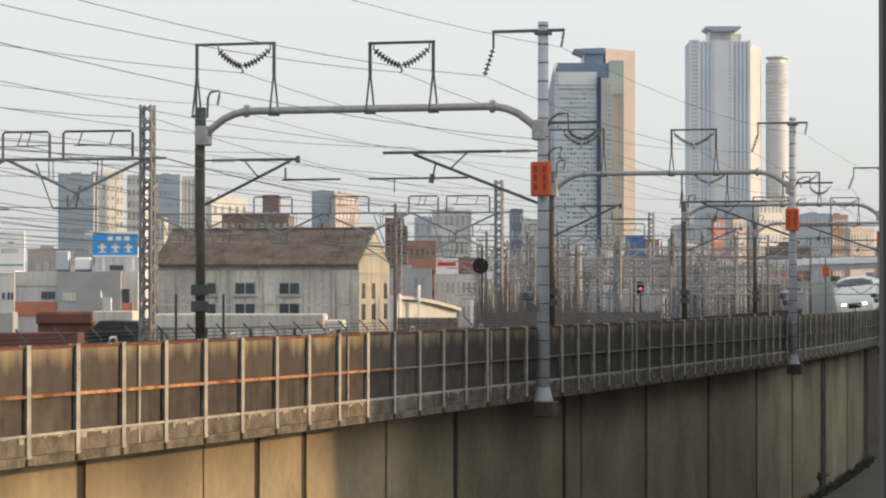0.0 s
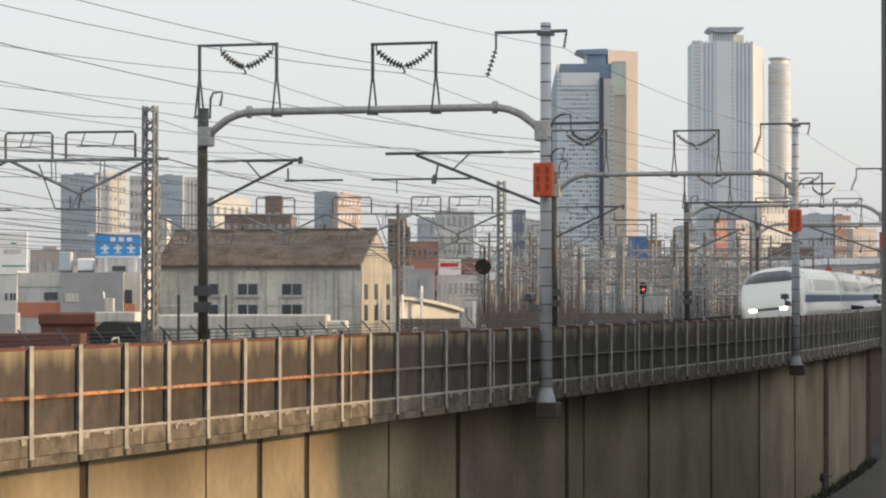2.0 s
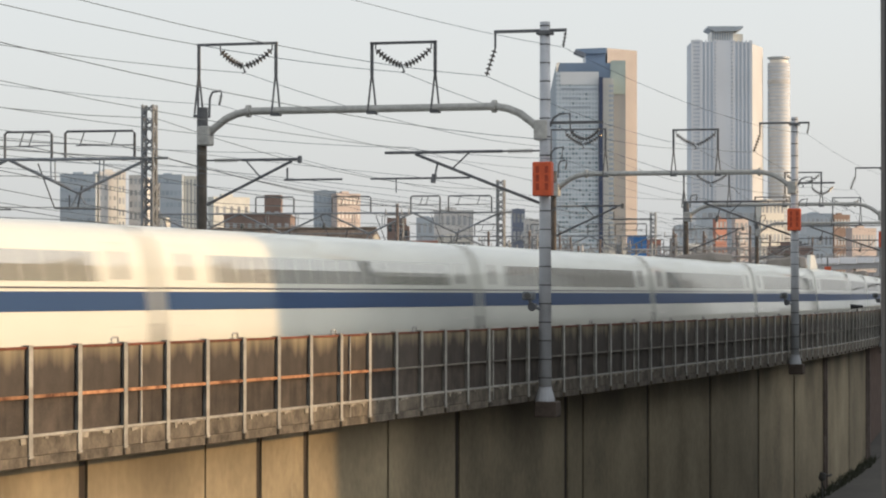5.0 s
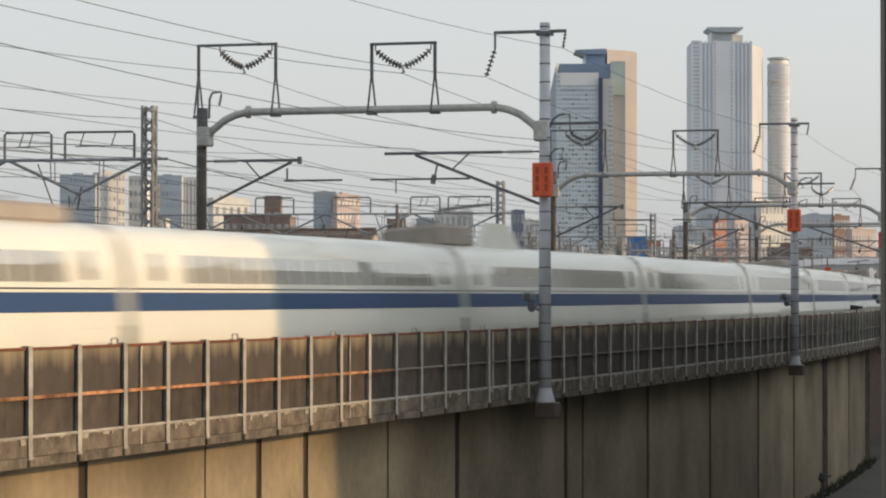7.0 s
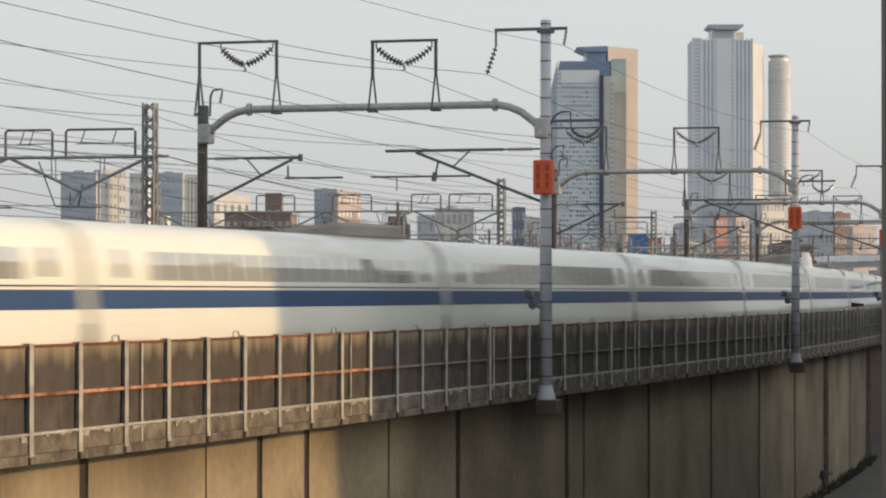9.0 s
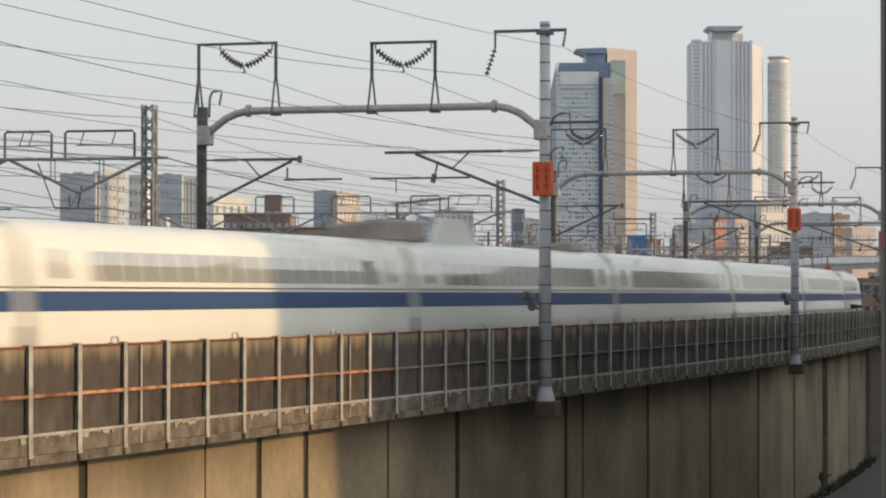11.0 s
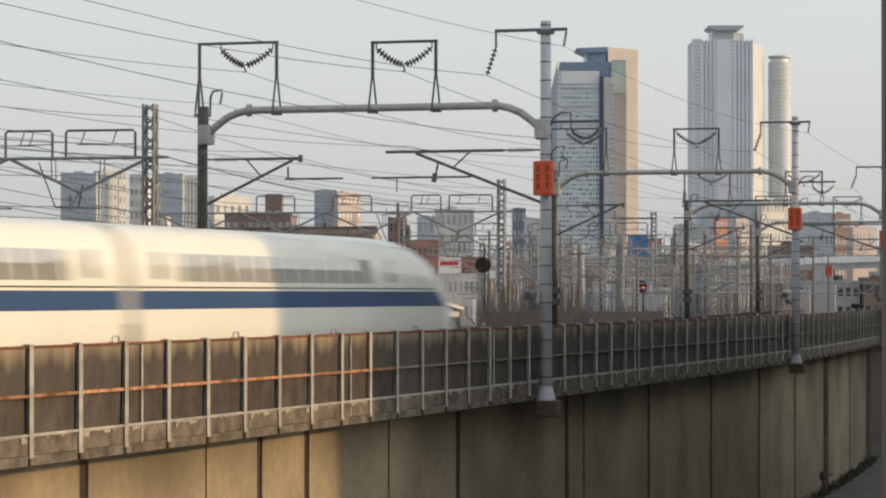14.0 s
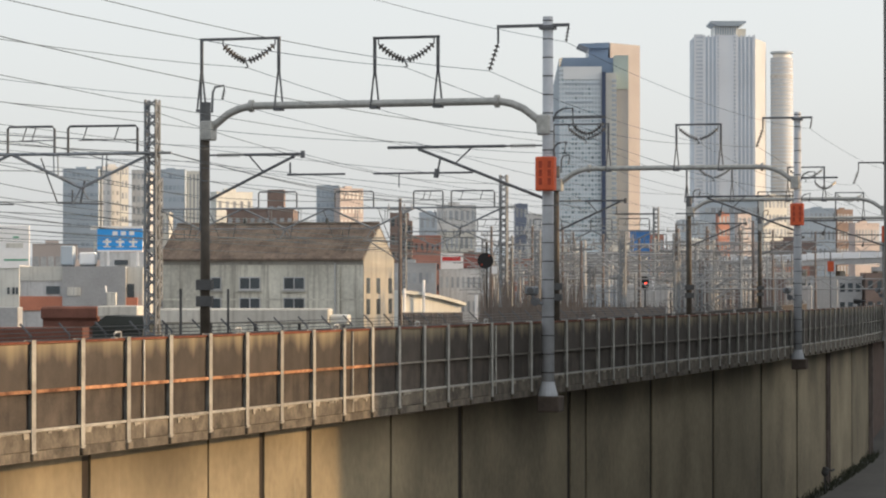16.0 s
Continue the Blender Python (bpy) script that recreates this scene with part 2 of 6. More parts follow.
def ribbon(s0, s1, prof, step=2.0):
    """Sweeps a closed profile of (off, z) along the line."""
    bm = bmesh.new()
    rings = []
    for i in range(int(round((s1 - s0) / step)) + 1):
        s = s0 + i * step
        rings.append([bm.verts.new((*line(s, o), z)) for o, z in prof])
    k = len(prof)
    for u, v in zip(rings, rings[1:]):
        for i in range(k):
            bm.faces.new((u[i], u[(i + 1) % k], v[(i + 1) % k], v[i]))
    bm.faces.new(rings[0])
    bm.faces.new(rings[-1][::-1])
    return bm


S0, S1 = -31.3, 248.0
PITCH = 2.087


# ---- viaduct ----
def viaduct():
    tagged(part("ground", bm_box(-4800, 4800, -300, 4800, -0.6, 0.0), M_GROUND), "grey asphalt and gravel ground of the rail yard", "ground", kind="structure")
    tagged(part("viaduct_deck", ribbon(S0, S1, [(0.02, 7.09), (0.02, 7.27), (0.55, 7.30), (12.3, 7.30), (12.6, 7.27), (12.6, 7.05), (0.25, 7.05)]), M_PLINTH),
           "weathered concrete deck of the railway viaduct", "viaduct", kind="structure")
    bed = tagged(part("trackbed", ribbon(S0, S1, [(1.0, 7.304), (2.0, 8.0), (10.2, 8.0), (11.2, 7.304)]), M_BALLAST), "brown ballast bed under two railway tracks", "trackbed", kind="structure")
    for c in (3.8, 8.1):
        for g in (-0.75, 0.75):
            up = 8.13 - 0.096 * g
            part("rail", ribbon(S0, S1, [(c + g - 0.04, 8.004), (c + g - 0.04, up), (c + g + 0.04, up), (c + g + 0.04, 8.004)]), M_RAIL, bed)
    far = tagged(part("parapet_far", ribbon(S0, S1, [(12.35, 7.304), (12.35, 8.78), (12.6, 8.78), (12.6, 7.304)]), M_PANELLOW), "low dark stained concrete parapet on the far side of the tracks", "parapet", kind="structure")
    arm = None
    for i in range(int((S1 - S0) / 2.6)):
        s = S0 + i * 2.6
        if arm is None:
            arm = part("fence_arm", bm_pipe([(0, 0, -0.1), (0, 0, 0.12), (0, 0.34, 0.46)], 0.03, 6), M_STEEL, far)
            arm.matrix_basis = turned(s, 12.48, 8.78)
        else:
            again(arm, far, turned(s, 12.48, 8.78))
    for z in (8.86, 8.98, 9.1):
        part("fence_wire", ribbon(S0, S1, [(12.46, z), (12.46, z + 0.025), (12.485, z + 0.025), (12.485, z)]), M_BAND, far)
    part("cable", ribbon(S0, S1, [(12.28, 8.72), (12.28, 8.8), (12.345, 8.8), (12.345, 8.72)]), M_BAND, far, "black cable along the rim")
    for s in (36.6, 40.8):
        st = part("stake", bm_pipe([(0, 0, -0.5), (0, 0, 1.45)], 0.045, 8), M_BAND, far, "thin dark steel stake")
        st.matrix_basis = turned(s, 12.3, 8.78)
    # near parapet, bay by bay
    near = tagged(new("parapet_near"), "stained concrete parapet between steel posts, with rusty rails", "parapet", kind="structure")
    p0 = None
    for i in range(-15, 118):
        s = i * PITCH
        m = turned(s, 0.0, 7.26)
        mm = turned(s + PITCH / 2, 0.0, 7.26)
        if p0 is None:
            bm = bmesh.new()
            box(bm, -0.085, 0.085, 0.0, 0.014, -0.12, 2.03)
            box(bm, -0.006, 0.006, 0.012, 0.158, 0.0, 2.03)
            box(bm, -0.075, 0.075, 0.158, 0.17, 0.0, 2.03)
            box(bm, -0.09, 0.09, -0.02, 0.2, 0.0, 0.025)
            p0 = [part("post", bm, M_POST, near),
                  part("panel", bm_box(-PITCH / 2 + 0.02, PITCH / 2 - 0.02, 0.085, 0.15, 1.09, 1.955, bevel=0.01), M_PANEL, near),
                  part("lower_panel", bm_box(-PITCH / 2 + 0.02, PITCH / 2 - 0.02, 0.1, 0.16, 0.36, 1.085, bevel=0.01), M_PANELLOW, near),
                  part("cap", bm_box(-PITCH / 2 + 0.01, PITCH / 2 - 0.01, 0.055, 0.165, 1.957, 2.0), M_CAP, near),
                  part("middle_rail", bm_box(-PITCH / 2 + 0.07, PITCH / 2 - 0.07, 0.015, 0.084, 1.065, 1.125), M_RUST, near, "rusty angle rail"),
                  part("lower_rail", bm_box(-PITCH / 2 + 0.07, PITCH / 2 - 0.07, 0.01, 0.084, 0.365, 0.408), M_POST, near),
                  part("kerb", bm_box(-PITCH / 2 + 0.004, PITCH / 2 - 0.004, 0.035, 0.25, 0.012, 0.355, bevel=0.015), M_PLINTH, near)]
            for o, q in zip(p0, (m, mm, mm, mm, mm, mm, mm)):
                o.matrix_basis = q
        else:
            for k, (o, q) in enumerate(zip(p0, (m, mm, mm, mm, mm, mm, mm))):
                # past the shadow edge the rail takes a grey toned for shade
                if k == 4 and i > 9:
                    if i == 10:
                        plain = part("middle_rail", bm_box(-PITCH / 2 + 0.07, PITCH / 2 - 0.07, 0.015, 0.084, 1.07, 1.115), M_RAILG, near)
                        plain.matrix_basis = q
                    else:
                        again(plain, near, q)
                else:
                    again(o, near, q)
    chips = random.Random(31)
    shapes = []
    for k in range(6):
        bm = bmesh.new()
        x, up, low = -PITCH / 2 + 0.1, [], []
        while x < PITCH / 2 - 0.38:
            deep = chips.choice((0.0, 0.0, 0.01, 0.03, 0.06, 0.1)) * chips.uniform(0.7, 1.2)
            wide = chips.uniform(0.06, 0.34)
            for e in (0.0, wide * 0.85):
                up.append((x + e, 0.362 - chips.uniform(0.0, 0.008)))
                low.append((x + e, 0.352 - deep * chips.uniform(0.75, 1.1)))
            x += wide
        f = [[bm.verts.new((x, y, z)) for x, z in row] for y in (0.008, 0.05) for row in (up, low)]
        for i in range(len(up) - 1):
            for p, q in ((f[0], f[1]), (f[1], f[3]), (f[3], f[2]), (f[2], f[0])):
                bm.faces.new((p[i], p[i + 1], q[i + 1], q[i]))
        for i in (0, len(up) - 1):
            bm.faces.new((f[0][i], f[1][i], f[3][i], f[2][i]))
        shapes.append(part("spalled_edge", bm, M_SPALL, near, "pale broken edge of the concrete kerb"))
    for i in range(-15, 60):
        m = turned((i + 0.5) * PITCH, 0.0, 7.26)
        if i + 15 < 6:
            shapes[i + 15].matrix_basis = m
        else:
            again(shapes[chips.randrange(6)], near, m)
    # brackets that hold the posts under the kerb
    foot = None
    for i in range(-15, 90):
        m = turned(i * PITCH, 0.0, 7.26)
        if foot is None:
            foot = part("post_foot", bm_box(-0.11, 0.11, -0.05, 0.03, -0.16, -0.03, bevel=0.015), M_PLINTH, near)
            foot.matrix_basis = m
        else:
            again(foot, near, m)
    for s in (5.0, 17.4, 29.7, 47.5):
        o = part("conduit", bm_pipe([(0, 0.05, 0.02), (0, 0.05, 1.95)], 0.028, 8), M_POST, near)
        o.matrix_basis = turned(s, 0.0, 7.26)
    # cable hooks on the rim, every third bay
    hook = None
    for i in range(-9, 90, 3):
        m = turned((i + 1.85) * PITCH, 0.12, 9.26)
        if hook is None:
            hook = thing("cable_hook", "small galvanised hook bracket on the parapet rim", "bracket", m, "hooks along the parapet")
            part("bracket", bm_pipe([(-0.12, 0, 0), (-0.12, 0, 0.09), (-0.05, 0, 0.12), (0.18, 0, 0.12), (0.2, 0, 0.03)], 0.022, 6), M_GALV, hook)
            part("foot", bm_box(-0.17, -0.07, -0.05, 0.05, 0.0, 0.02), M_GALV, hook)
        else:
            copy_thing(hook, m)
    # retaining wall, panel by panel between the joints
    wall = tagged(part("retaining_wall", ribbon(S0, 131.0, [(0.95, 0.0), (0.95, 7.046), (1.7, 7.046), (1.7, 0.0)]), M_JOINT), "grey concrete retaining wall with dark vertical joints", "wall", kind="structure")
    joints = [(-31.0, .1), (-24, .4), (-17.5, .06), (-11, .1), (-5, .06), (-1.2, .06), (4.15, .42), (10.39, .09), (13.6, .34), (16.69, .36), (22.87, .15), (29.1, .48), (41.37, .5), (43.66, .28), (53.74, .45), (65.98, .5), (78.16, .52), (89.68, .45), (101.88, .45), (116.08, .4), (129.58, .5)]
    for (a, wa), (b, wb) in zip(joints, joints[1:]):
        n = max(1, int((b - a) / 4))
        bm = bmesh.new()
        u, v = a + wa / 2, b - wb / 2
        rows = []
        for i in range(n + 1):
            s = u + (v - u) * i / n
            rows.append([bm.verts.new((*line(s, o), z)) for o, z in ((0.9, 0.0), (0.9, 7.04), (0.945, 7.04), (0.945, 0.0))])
        for p, q in zip(rows, rows[1:]):
            for k in range(4):
                bm.faces.new((p[k], p[(k + 1) % 4], q[(k + 1) % 4], q[k]))
        bm.faces.new(rows[0])
        bm.faces.new(rows[-1][::-1])
        part("panel", bm, M_WALL, wall)
    tagged(part("pier_wall", ribbon(131.0, S1, [(1.6, 0.0), (1.6, 7.046), (11.0, 7.046), (11.0, 0.0)]), mat("brown brick pier", (0.13, 0.085, 0.065), 0.9, spread=0.5, scale=1.2)), "brown stained wall under the viaduct beyond the concrete panels", "wall", kind="structure")


viaduct()


def insulator(bm, p, q, n=7, r=0.1):
    """One string of sheds, turned in one piece."""
    p, q = Vector(p), Vector(q)
    pts, rs = [p], [0.02]
    for i in range(n):
        c = p.lerp(q, (i + 0.7) / (n + 0.4))
        d = (q - p) / (n + 0.4)
        pts += [c - d * 0.28, c - d * 0.2, c + d * 0.18, c + d * 0.3]
        rs += [0.022, r * 0.45, r, 0.022]
    return pipe(bm, pts + [q], rs + [0.02], 9)


def drooping(bm, p, q, n, r):
    """A slack string of sheds, turned in one piece, that hangs in an arc from p down to q."""
    p, q = Vector(p), Vector(q)
    at = lambda f: p.lerp(q, f) - Vector((0, 0, 0.28 * f * (1 - f)))
    pts, rs = [p], [0.02]
    for i in range(n):
        f, e = (i + 0.7) / (n + 0.4), 1 / (n + 0.4)
        pts += [at(f - e * 0.28), at(f - e * 0.2), at(f + e * 0.18), at(f + e * 0.3)]
        rs += [0.024, r * 0.5, r, 0.024]
    return pipe(bm, pts + [q], rs + [0.02], 9)


# ---- the train ----
PROFILE = ((1.30, 0.28), (1.52, 0.42), (1.64, 0.75), (1.69, 1.15), (1.69, 1.6), (1.69, 2.02), (1.675, 2.5), (1.64, 2.9), (1.55, 3.14), (1.38, 3.34), (1.12, 3.48), (0.75, 3.58), (0.35, 3.635), (0.0, 3.65))
NOSE = ((0.0, 0.90, 0.85), (0.08, 1.10, 1.2), (0.25, 1.26, 1.5), (0.55, 1.40, 1.78), (1.0, 1.51, 2.06), (1.5, 1.58, 2.34), (2.0, 1.62, 2.62), (2.5, 1.655, 2.88), (3.1, 1.675, 3.15), (3.9, 1.688, 3.42), (5.0, 1.69, 3.61), (6.2, 1.69, 3.65))
BOXY = ((1.30, 0.28), (1.54, 0.42), (1.65, 0.75), (1.69, 1.15), (1.69, 1.6), (1.69, 2.02), (1.69, 2.5), (1.68, 2.9), (1.655, 3.14), (1.58, 3.36), (1.38, 3.53), (0.95, 3.605), (0.45, 3.64), (0.0, 3.65))
_pz = np.array([p[1] for p in PROFILE])
_py = np.array([p[0] for p in PROFILE])


def nose_at(u):
    a = np.array(NOSE)
    return float(np.interp(u, a[:, 0], a[:, 1])), float(np.interp(u, a[:, 0], a[:, 2]))


_by = np.array([p[0] for p in BOXY])
_bz = np.array([p[1] for p in BOXY])


def section(u):
    """The half section at u metres behind the tip: square-shouldered at the face, rounder on the body."""
    f = min(1.0, max(0.0, (5.5 - u) / 3.2))
    return _py * (1 - f) + _by * f, _pz * (1 - f) + _bz * f


def skin(u, k, side, out=0.0):
    """The point of the body k (0 to 13, skirt to ridge) round its section, u metres behind the nose tip, out metres off the skin."""
    w, top = nose_at(u)
    i = min(int(k), 12)
    f = k - i
    sy, sz = section(u)
    y, z = sy[i] * (1 - f) + sy[i + 1] * f, sz[i] * (1 - f) + sz[i + 1] * f
    dy, dz = sy[i + 1] - sy[i], sz[i + 1] - sz[i]
    n = math.hypot(dy, dz)
    y, z = y + out * dz / n, z - out * dy / n
    return side * y * w / 1.69, 0.28 + (z - 0.28) * (top - 0.28) / 3.37


def loft(sections):
    bm = bmesh.new()
    rings = [[bm.verts.new(p) for p in s] for s in sections]
    for a, b in zip(rings, rings[1:]):
        for i in range(len(a) - 1):
            bm.faces.new((a[i], a[i + 1], b[i + 1], b[i]))
    return bm, rings


def zk(z):
    return float(np.interp(z, _pz, np.arange(len(_pz))))


def car(kind, hump=None, *crates):
    """One car: local x forward, y to its left, origin on the rail plane at its middle. kind: 'middle', 'head' or 'tail'."""
    ob = thing("train_car", {"middle": "ivory white express train car with a blue stripe", "head": "ivory white leading train car with a slanted nose and lit headlights", "tail": "ivory white rear train car with a slanted nose"}[kind], "train", group="cars of the express train")
    half = 12.25
    flip = -1 if kind == "tail" else 1
    tip = 12.4 if kind == "tail" else 11.5
    xs = [(-half, 9.0), (half, 9.0)] if kind == "middle" else [(-half, 9.0)] + [(tip - u, u) for u in reversed([n[0] for n in NOSE])]
    rings = []
    for x, u in xs:
        ring = [(flip * x, *skin(u, k, -1)) for k in range(14)] + [(flip * x, *skin(u, k, 1)) for k in range(12, -1, -1)]
        rings.append(ring)
    bm, vr = loft(rings)
    for ring in (vr[0], vr[-1][::-1]):
        bm.faces.new([bm.verts.new(v.co) for v in ring])   # end walls of their own, with a hard edge
    body = part("body", bm, M_TRAIN, ob, smooth=False)
    for f in body.data.polygons:
        f.use_smooth = abs(f.normal.x) < 0.95
    front = half if kind == "middle" else tip - 5.0

    def strip(name, z0, z1, x0, x1, material, side, taper=0.0, parent=ob, out=0.006, n=1):
        sec = []
        for i in range(n + 1):
            x = x0 + (x1 - x0) * i / n
            u = 9.0 if kind == "middle" else max(0.02, tip - flip * x)
            grow = 3.37 / (nose_at(u)[1] - 0.28)   # keeps the strip level where the nose slopes down
            ka, kb = (zk(min(3.6, 0.28 + (z - 0.28) * grow)) for z in (z0, z1))
            sec.append([(x + (flip * taper * (1 - j / 6) if i == n else 0), *skin(u, ka + (kb - ka) * j / 6, side, out)) for j in range(7)])
        b, _ = loft(sec)
        o = part(name, b, material, parent)
        return o

    for side in (-1, 1):
        reach = front if kind == "middle" else (tip - (3.5 if kind == "head" else 2.6))
        n = 1 if kind == "middle" else 14
        strip("blue_stripe", 1.58, 1.99, -flip * half, flip * reach, M_BLUE, side, 0.7 if kind != "middle" else 0, n=n, out=0.011)
        strip("thin_line", 2.05, 2.085, -flip * half, flip * (reach - 0.3 if kind != "middle" else reach), M_THIN, side, n=n, out=0.011)
        # windows, one seat row each
        first, last = -half + 2.75, (half - 2.75 if kind == "middle" else tip - 8.2)
        count = int((last - first) / 1.04)
        for i in range(count):
            x = first + i * 1.04
            strip("window", 2.2, 2.84, flip * x, flip * (x + 0.80), M_TGLASS, side, out=0.008)
        # doors near the ends
        ends = [-half + 1.1] + ([half - 1.95] if kind == "middle" else [tip - 7.3])
        for x in ends:
            d = strip("door", 1.22, 3.06, flip * x, flip * (x + 0.85), M_SEAM, side, out=0.003)
            strip("door_leaf", 1.25, 3.03, flip * (x + 0.03), flip * (x + 0.82), M_TRAIN, side, parent=d, out=0.007)
            strip("door_window", 2.25, 2.85, flip * (x + 0.2), flip * (x + 0.65), M_TGLASS, side, parent=d, out=0.012)
        for x in (-half + 0.45, 0.0, half - 2.6 if kind == "middle" else 3.0):
            strip("vent_grille", 0.7, 0.95, flip * x, flip * (x + 1.3), M_SEAM, side, out=0.004)
    if kind == "middle":
        for e in (-1,):
            part("bellows", bm_box(e * (half + 0.5), e * half, -1.62, 1.62, 0.5, 3.45, bevel=0.22), M_BELLOWS, ob)
    elif kind == "head":
        part("bellows", bm_box(-half - 0.5, -half, -1.62, 1.62, 0.5, 3.45, bevel=0.22), M_BELLOWS, ob)
    # dark block added to stand for the shade low in the gap
    if kind != "tail":
        part("coupler_cover", bm_box(-half - 0.48, -half - 0.02, -1.66, 1.66, 0.45, 1.3, bevel=0.05), M_UNDER, ob, "dark block standing for the shaded gap below the bellows")
    for x in (-8.75, 8.75):
        bogie = part("bogie", bm_box(x - 1.7, x + 1.7, -1.2, 1.2, 0.3, 0.75, bevel=0.08), M_UNDER, ob)
        for dx in (-1.25, 1.25):
            for y in (-0.72, 0.72):
                part("wheel", bm_pipe([(x + dx, y - 0.065, 0.43), (x + dx, y + 0.065, 0.43)], 0.43, 20), M_RAIL, bogie)
    if kind != "middle":
        def face(y, z, out):
            """The point of the nose at side y and height z, out metres before the skin."""
            lo, hi = 0.0, 6.0
            for _ in range(40):
                u = (lo + hi) / 2
                w, top = nose_at(u)
                zz = 0.28 + (z - 0.28) * 3.37 / (top - 0.28)
                sy, sz = section(u)
                ys = float(np.interp(zz, sz, sy)) * w / 1.69 if zz < 3.65 else 0.0
                lo, hi = (u, hi) if ys < max(0.03, abs(y)) else (lo, u)
            return flip * (tip - hi + out), y * (1 + 0.004 * (abs(y) > 1)), z + out * 0.3

        def patch(name, y0, y1, z0, z1, m, label="", droop=0.0, nx=16, nz=5, bow=0.0):
            sec = []
            for i in range(nz + 1):
                f = i / nz
                row = []
                for j in range(nx + 1):
                    y = y0 + (y1 - y0) * j / nx
                    za, zb = z0 - droop * abs(y) ** 2, z1 - bow * abs(y) ** 3
                    row.append(face(y, za + (zb - za) * f, 0.012))
                sec.append(row)
            b, _ = loft(sec)
            return part(name, b, m, ob, label, smooth=True)

        patch("windscreen", -1.5, 1.5, 2.80, 3.40, M_SCREEN, "dark curved windscreen", nx=30, nz=6, bow=0.045)
        patch("lamp_panel", -0.62, 0.62, 1.29, 1.43, M_UNDER, nz=2)
        red = bpy.data.materials.get("red tail lamp glass") or mat("red tail lamp glass", (0.25, 0.02, 0.02), 0.2, bump=0)
        for y in (-0.98, 0.64):
            patch("headlight" if kind == "head" else "tail_lamp", y, y + 0.34, 1.28, 1.42, M_LAMP if kind == "head" else red, "bright lit headlight" if kind == "head" else "", nx=6, nz=2)
    for crate in crates:
        up = 3.5 + crate[2]
        bx = part("roof_equipment", bm_box(crate[0], crate[1], -0.95, 0.95, 3.5, up, bevel=0.1), M_CRATE, ob, "brown roof equipment cover")
        for k in range(3):
            xx = crate[0] + (crate[1] - crate[0]) * (k + 0.7) / 3.6
            part("roof_insulator", insulator(bmesh.new(), (xx, 0, up - 0.01), (xx, 0, up + 0.28), 3, 0.12), M_CRATE, bx)
    if hump:
        x0, x1, h = hump
        for y in (-1.02, 1.02):
            bm = bmesh.new()
            pts = ((x0, 3.4), (x0 + 1.5, 3.4 + h), (x1 - 1.2, 3.4 + h), (x1, 3.4))
            va = [bm.verts.new((x, y - 0.09, z)) for x, z in pts]
            vb = [bm.verts.new((x, y + 0.09, z)) for x, z in pts]
            bm.faces.new(va)
            bm.faces.new(vb[::-1])
            for i in range(4):
                bm.faces.new((va[i], va[(i + 1) % 4], vb[(i + 1) % 4], vb[i]))
            part("pantograph_shroud", bm, M_TRAIN, ob, "white pantograph side shroud")
        frame_bm = bmesh.new()
        xm = (x0 + x1) / 2
        pipe(frame_bm, [(xm - 0.6, 0, 3.66), (xm + 0.7, 0, 4.3), (xm - 0.3, 0, 4.95)], 0.05, 6)
        pipe(frame_bm, [(xm - 0.3, -0.9, 4.97), (xm - 0.3, 0.9, 4.97)], 0.05, 6)
        part("pantograph", frame_bm, M_STEEL, ob, "dark steel pantograph")
    return ob


def build_train():
    cars = []
    mid = car("middle")
    panto = car("middle", (3.0, 8.3, 0.9), (8.5, 12.0, 0.68))
    crated = car("middle", None, (-11.6, -6.4, 0.45))
    both = car("middle", (3.0, 8.3, 0.9), (8.5, 12.0, 0.68), (-11.6, -9.2, 0.4))
    for i in range(16):
        if i == 0:
            cars.append(car("head"))
        elif i == 15:
            cars.append(car("tail"))
        elif i in (5, 11):
            cars.append(panto if i == 5 else both)
        elif i in (3, 7):
            cars.append(crated if i == 3 else copy_thing(crated, Matrix()))
        else:
            cars.append(mid if i == 1 else copy_thing(mid, Matrix()))
    return cars


CARS = build_train()
CANT = 5.5   # the curve's superelevation, degrees, near side up


def gap_one(t):
    """Where the joint behind the leading car is along the line at t seconds."""
    return 204.44 - 39.272 * t + 0.16637 * t * t - 0.01065 * t ** 3


def motions():
    times = [0.5 * i for i in range(33)]
    for i, c in enumerate(CARS):
        rows = []
        for t in times:
            s = gap_one(t) + 25.1 * i - 12.55
            a, b = line(s - 8.75, 3.8), line(s + 8.75, 3.8)
            rows.append((t, pose((a[0] + b[0]) / 2, (a[1] + b[1]) / 2, RAIL - 0.12, CANT, 0, math.degrees(math.atan2(a[1] - b[1], a[0] - b[0])))))
        walk(c, rows)


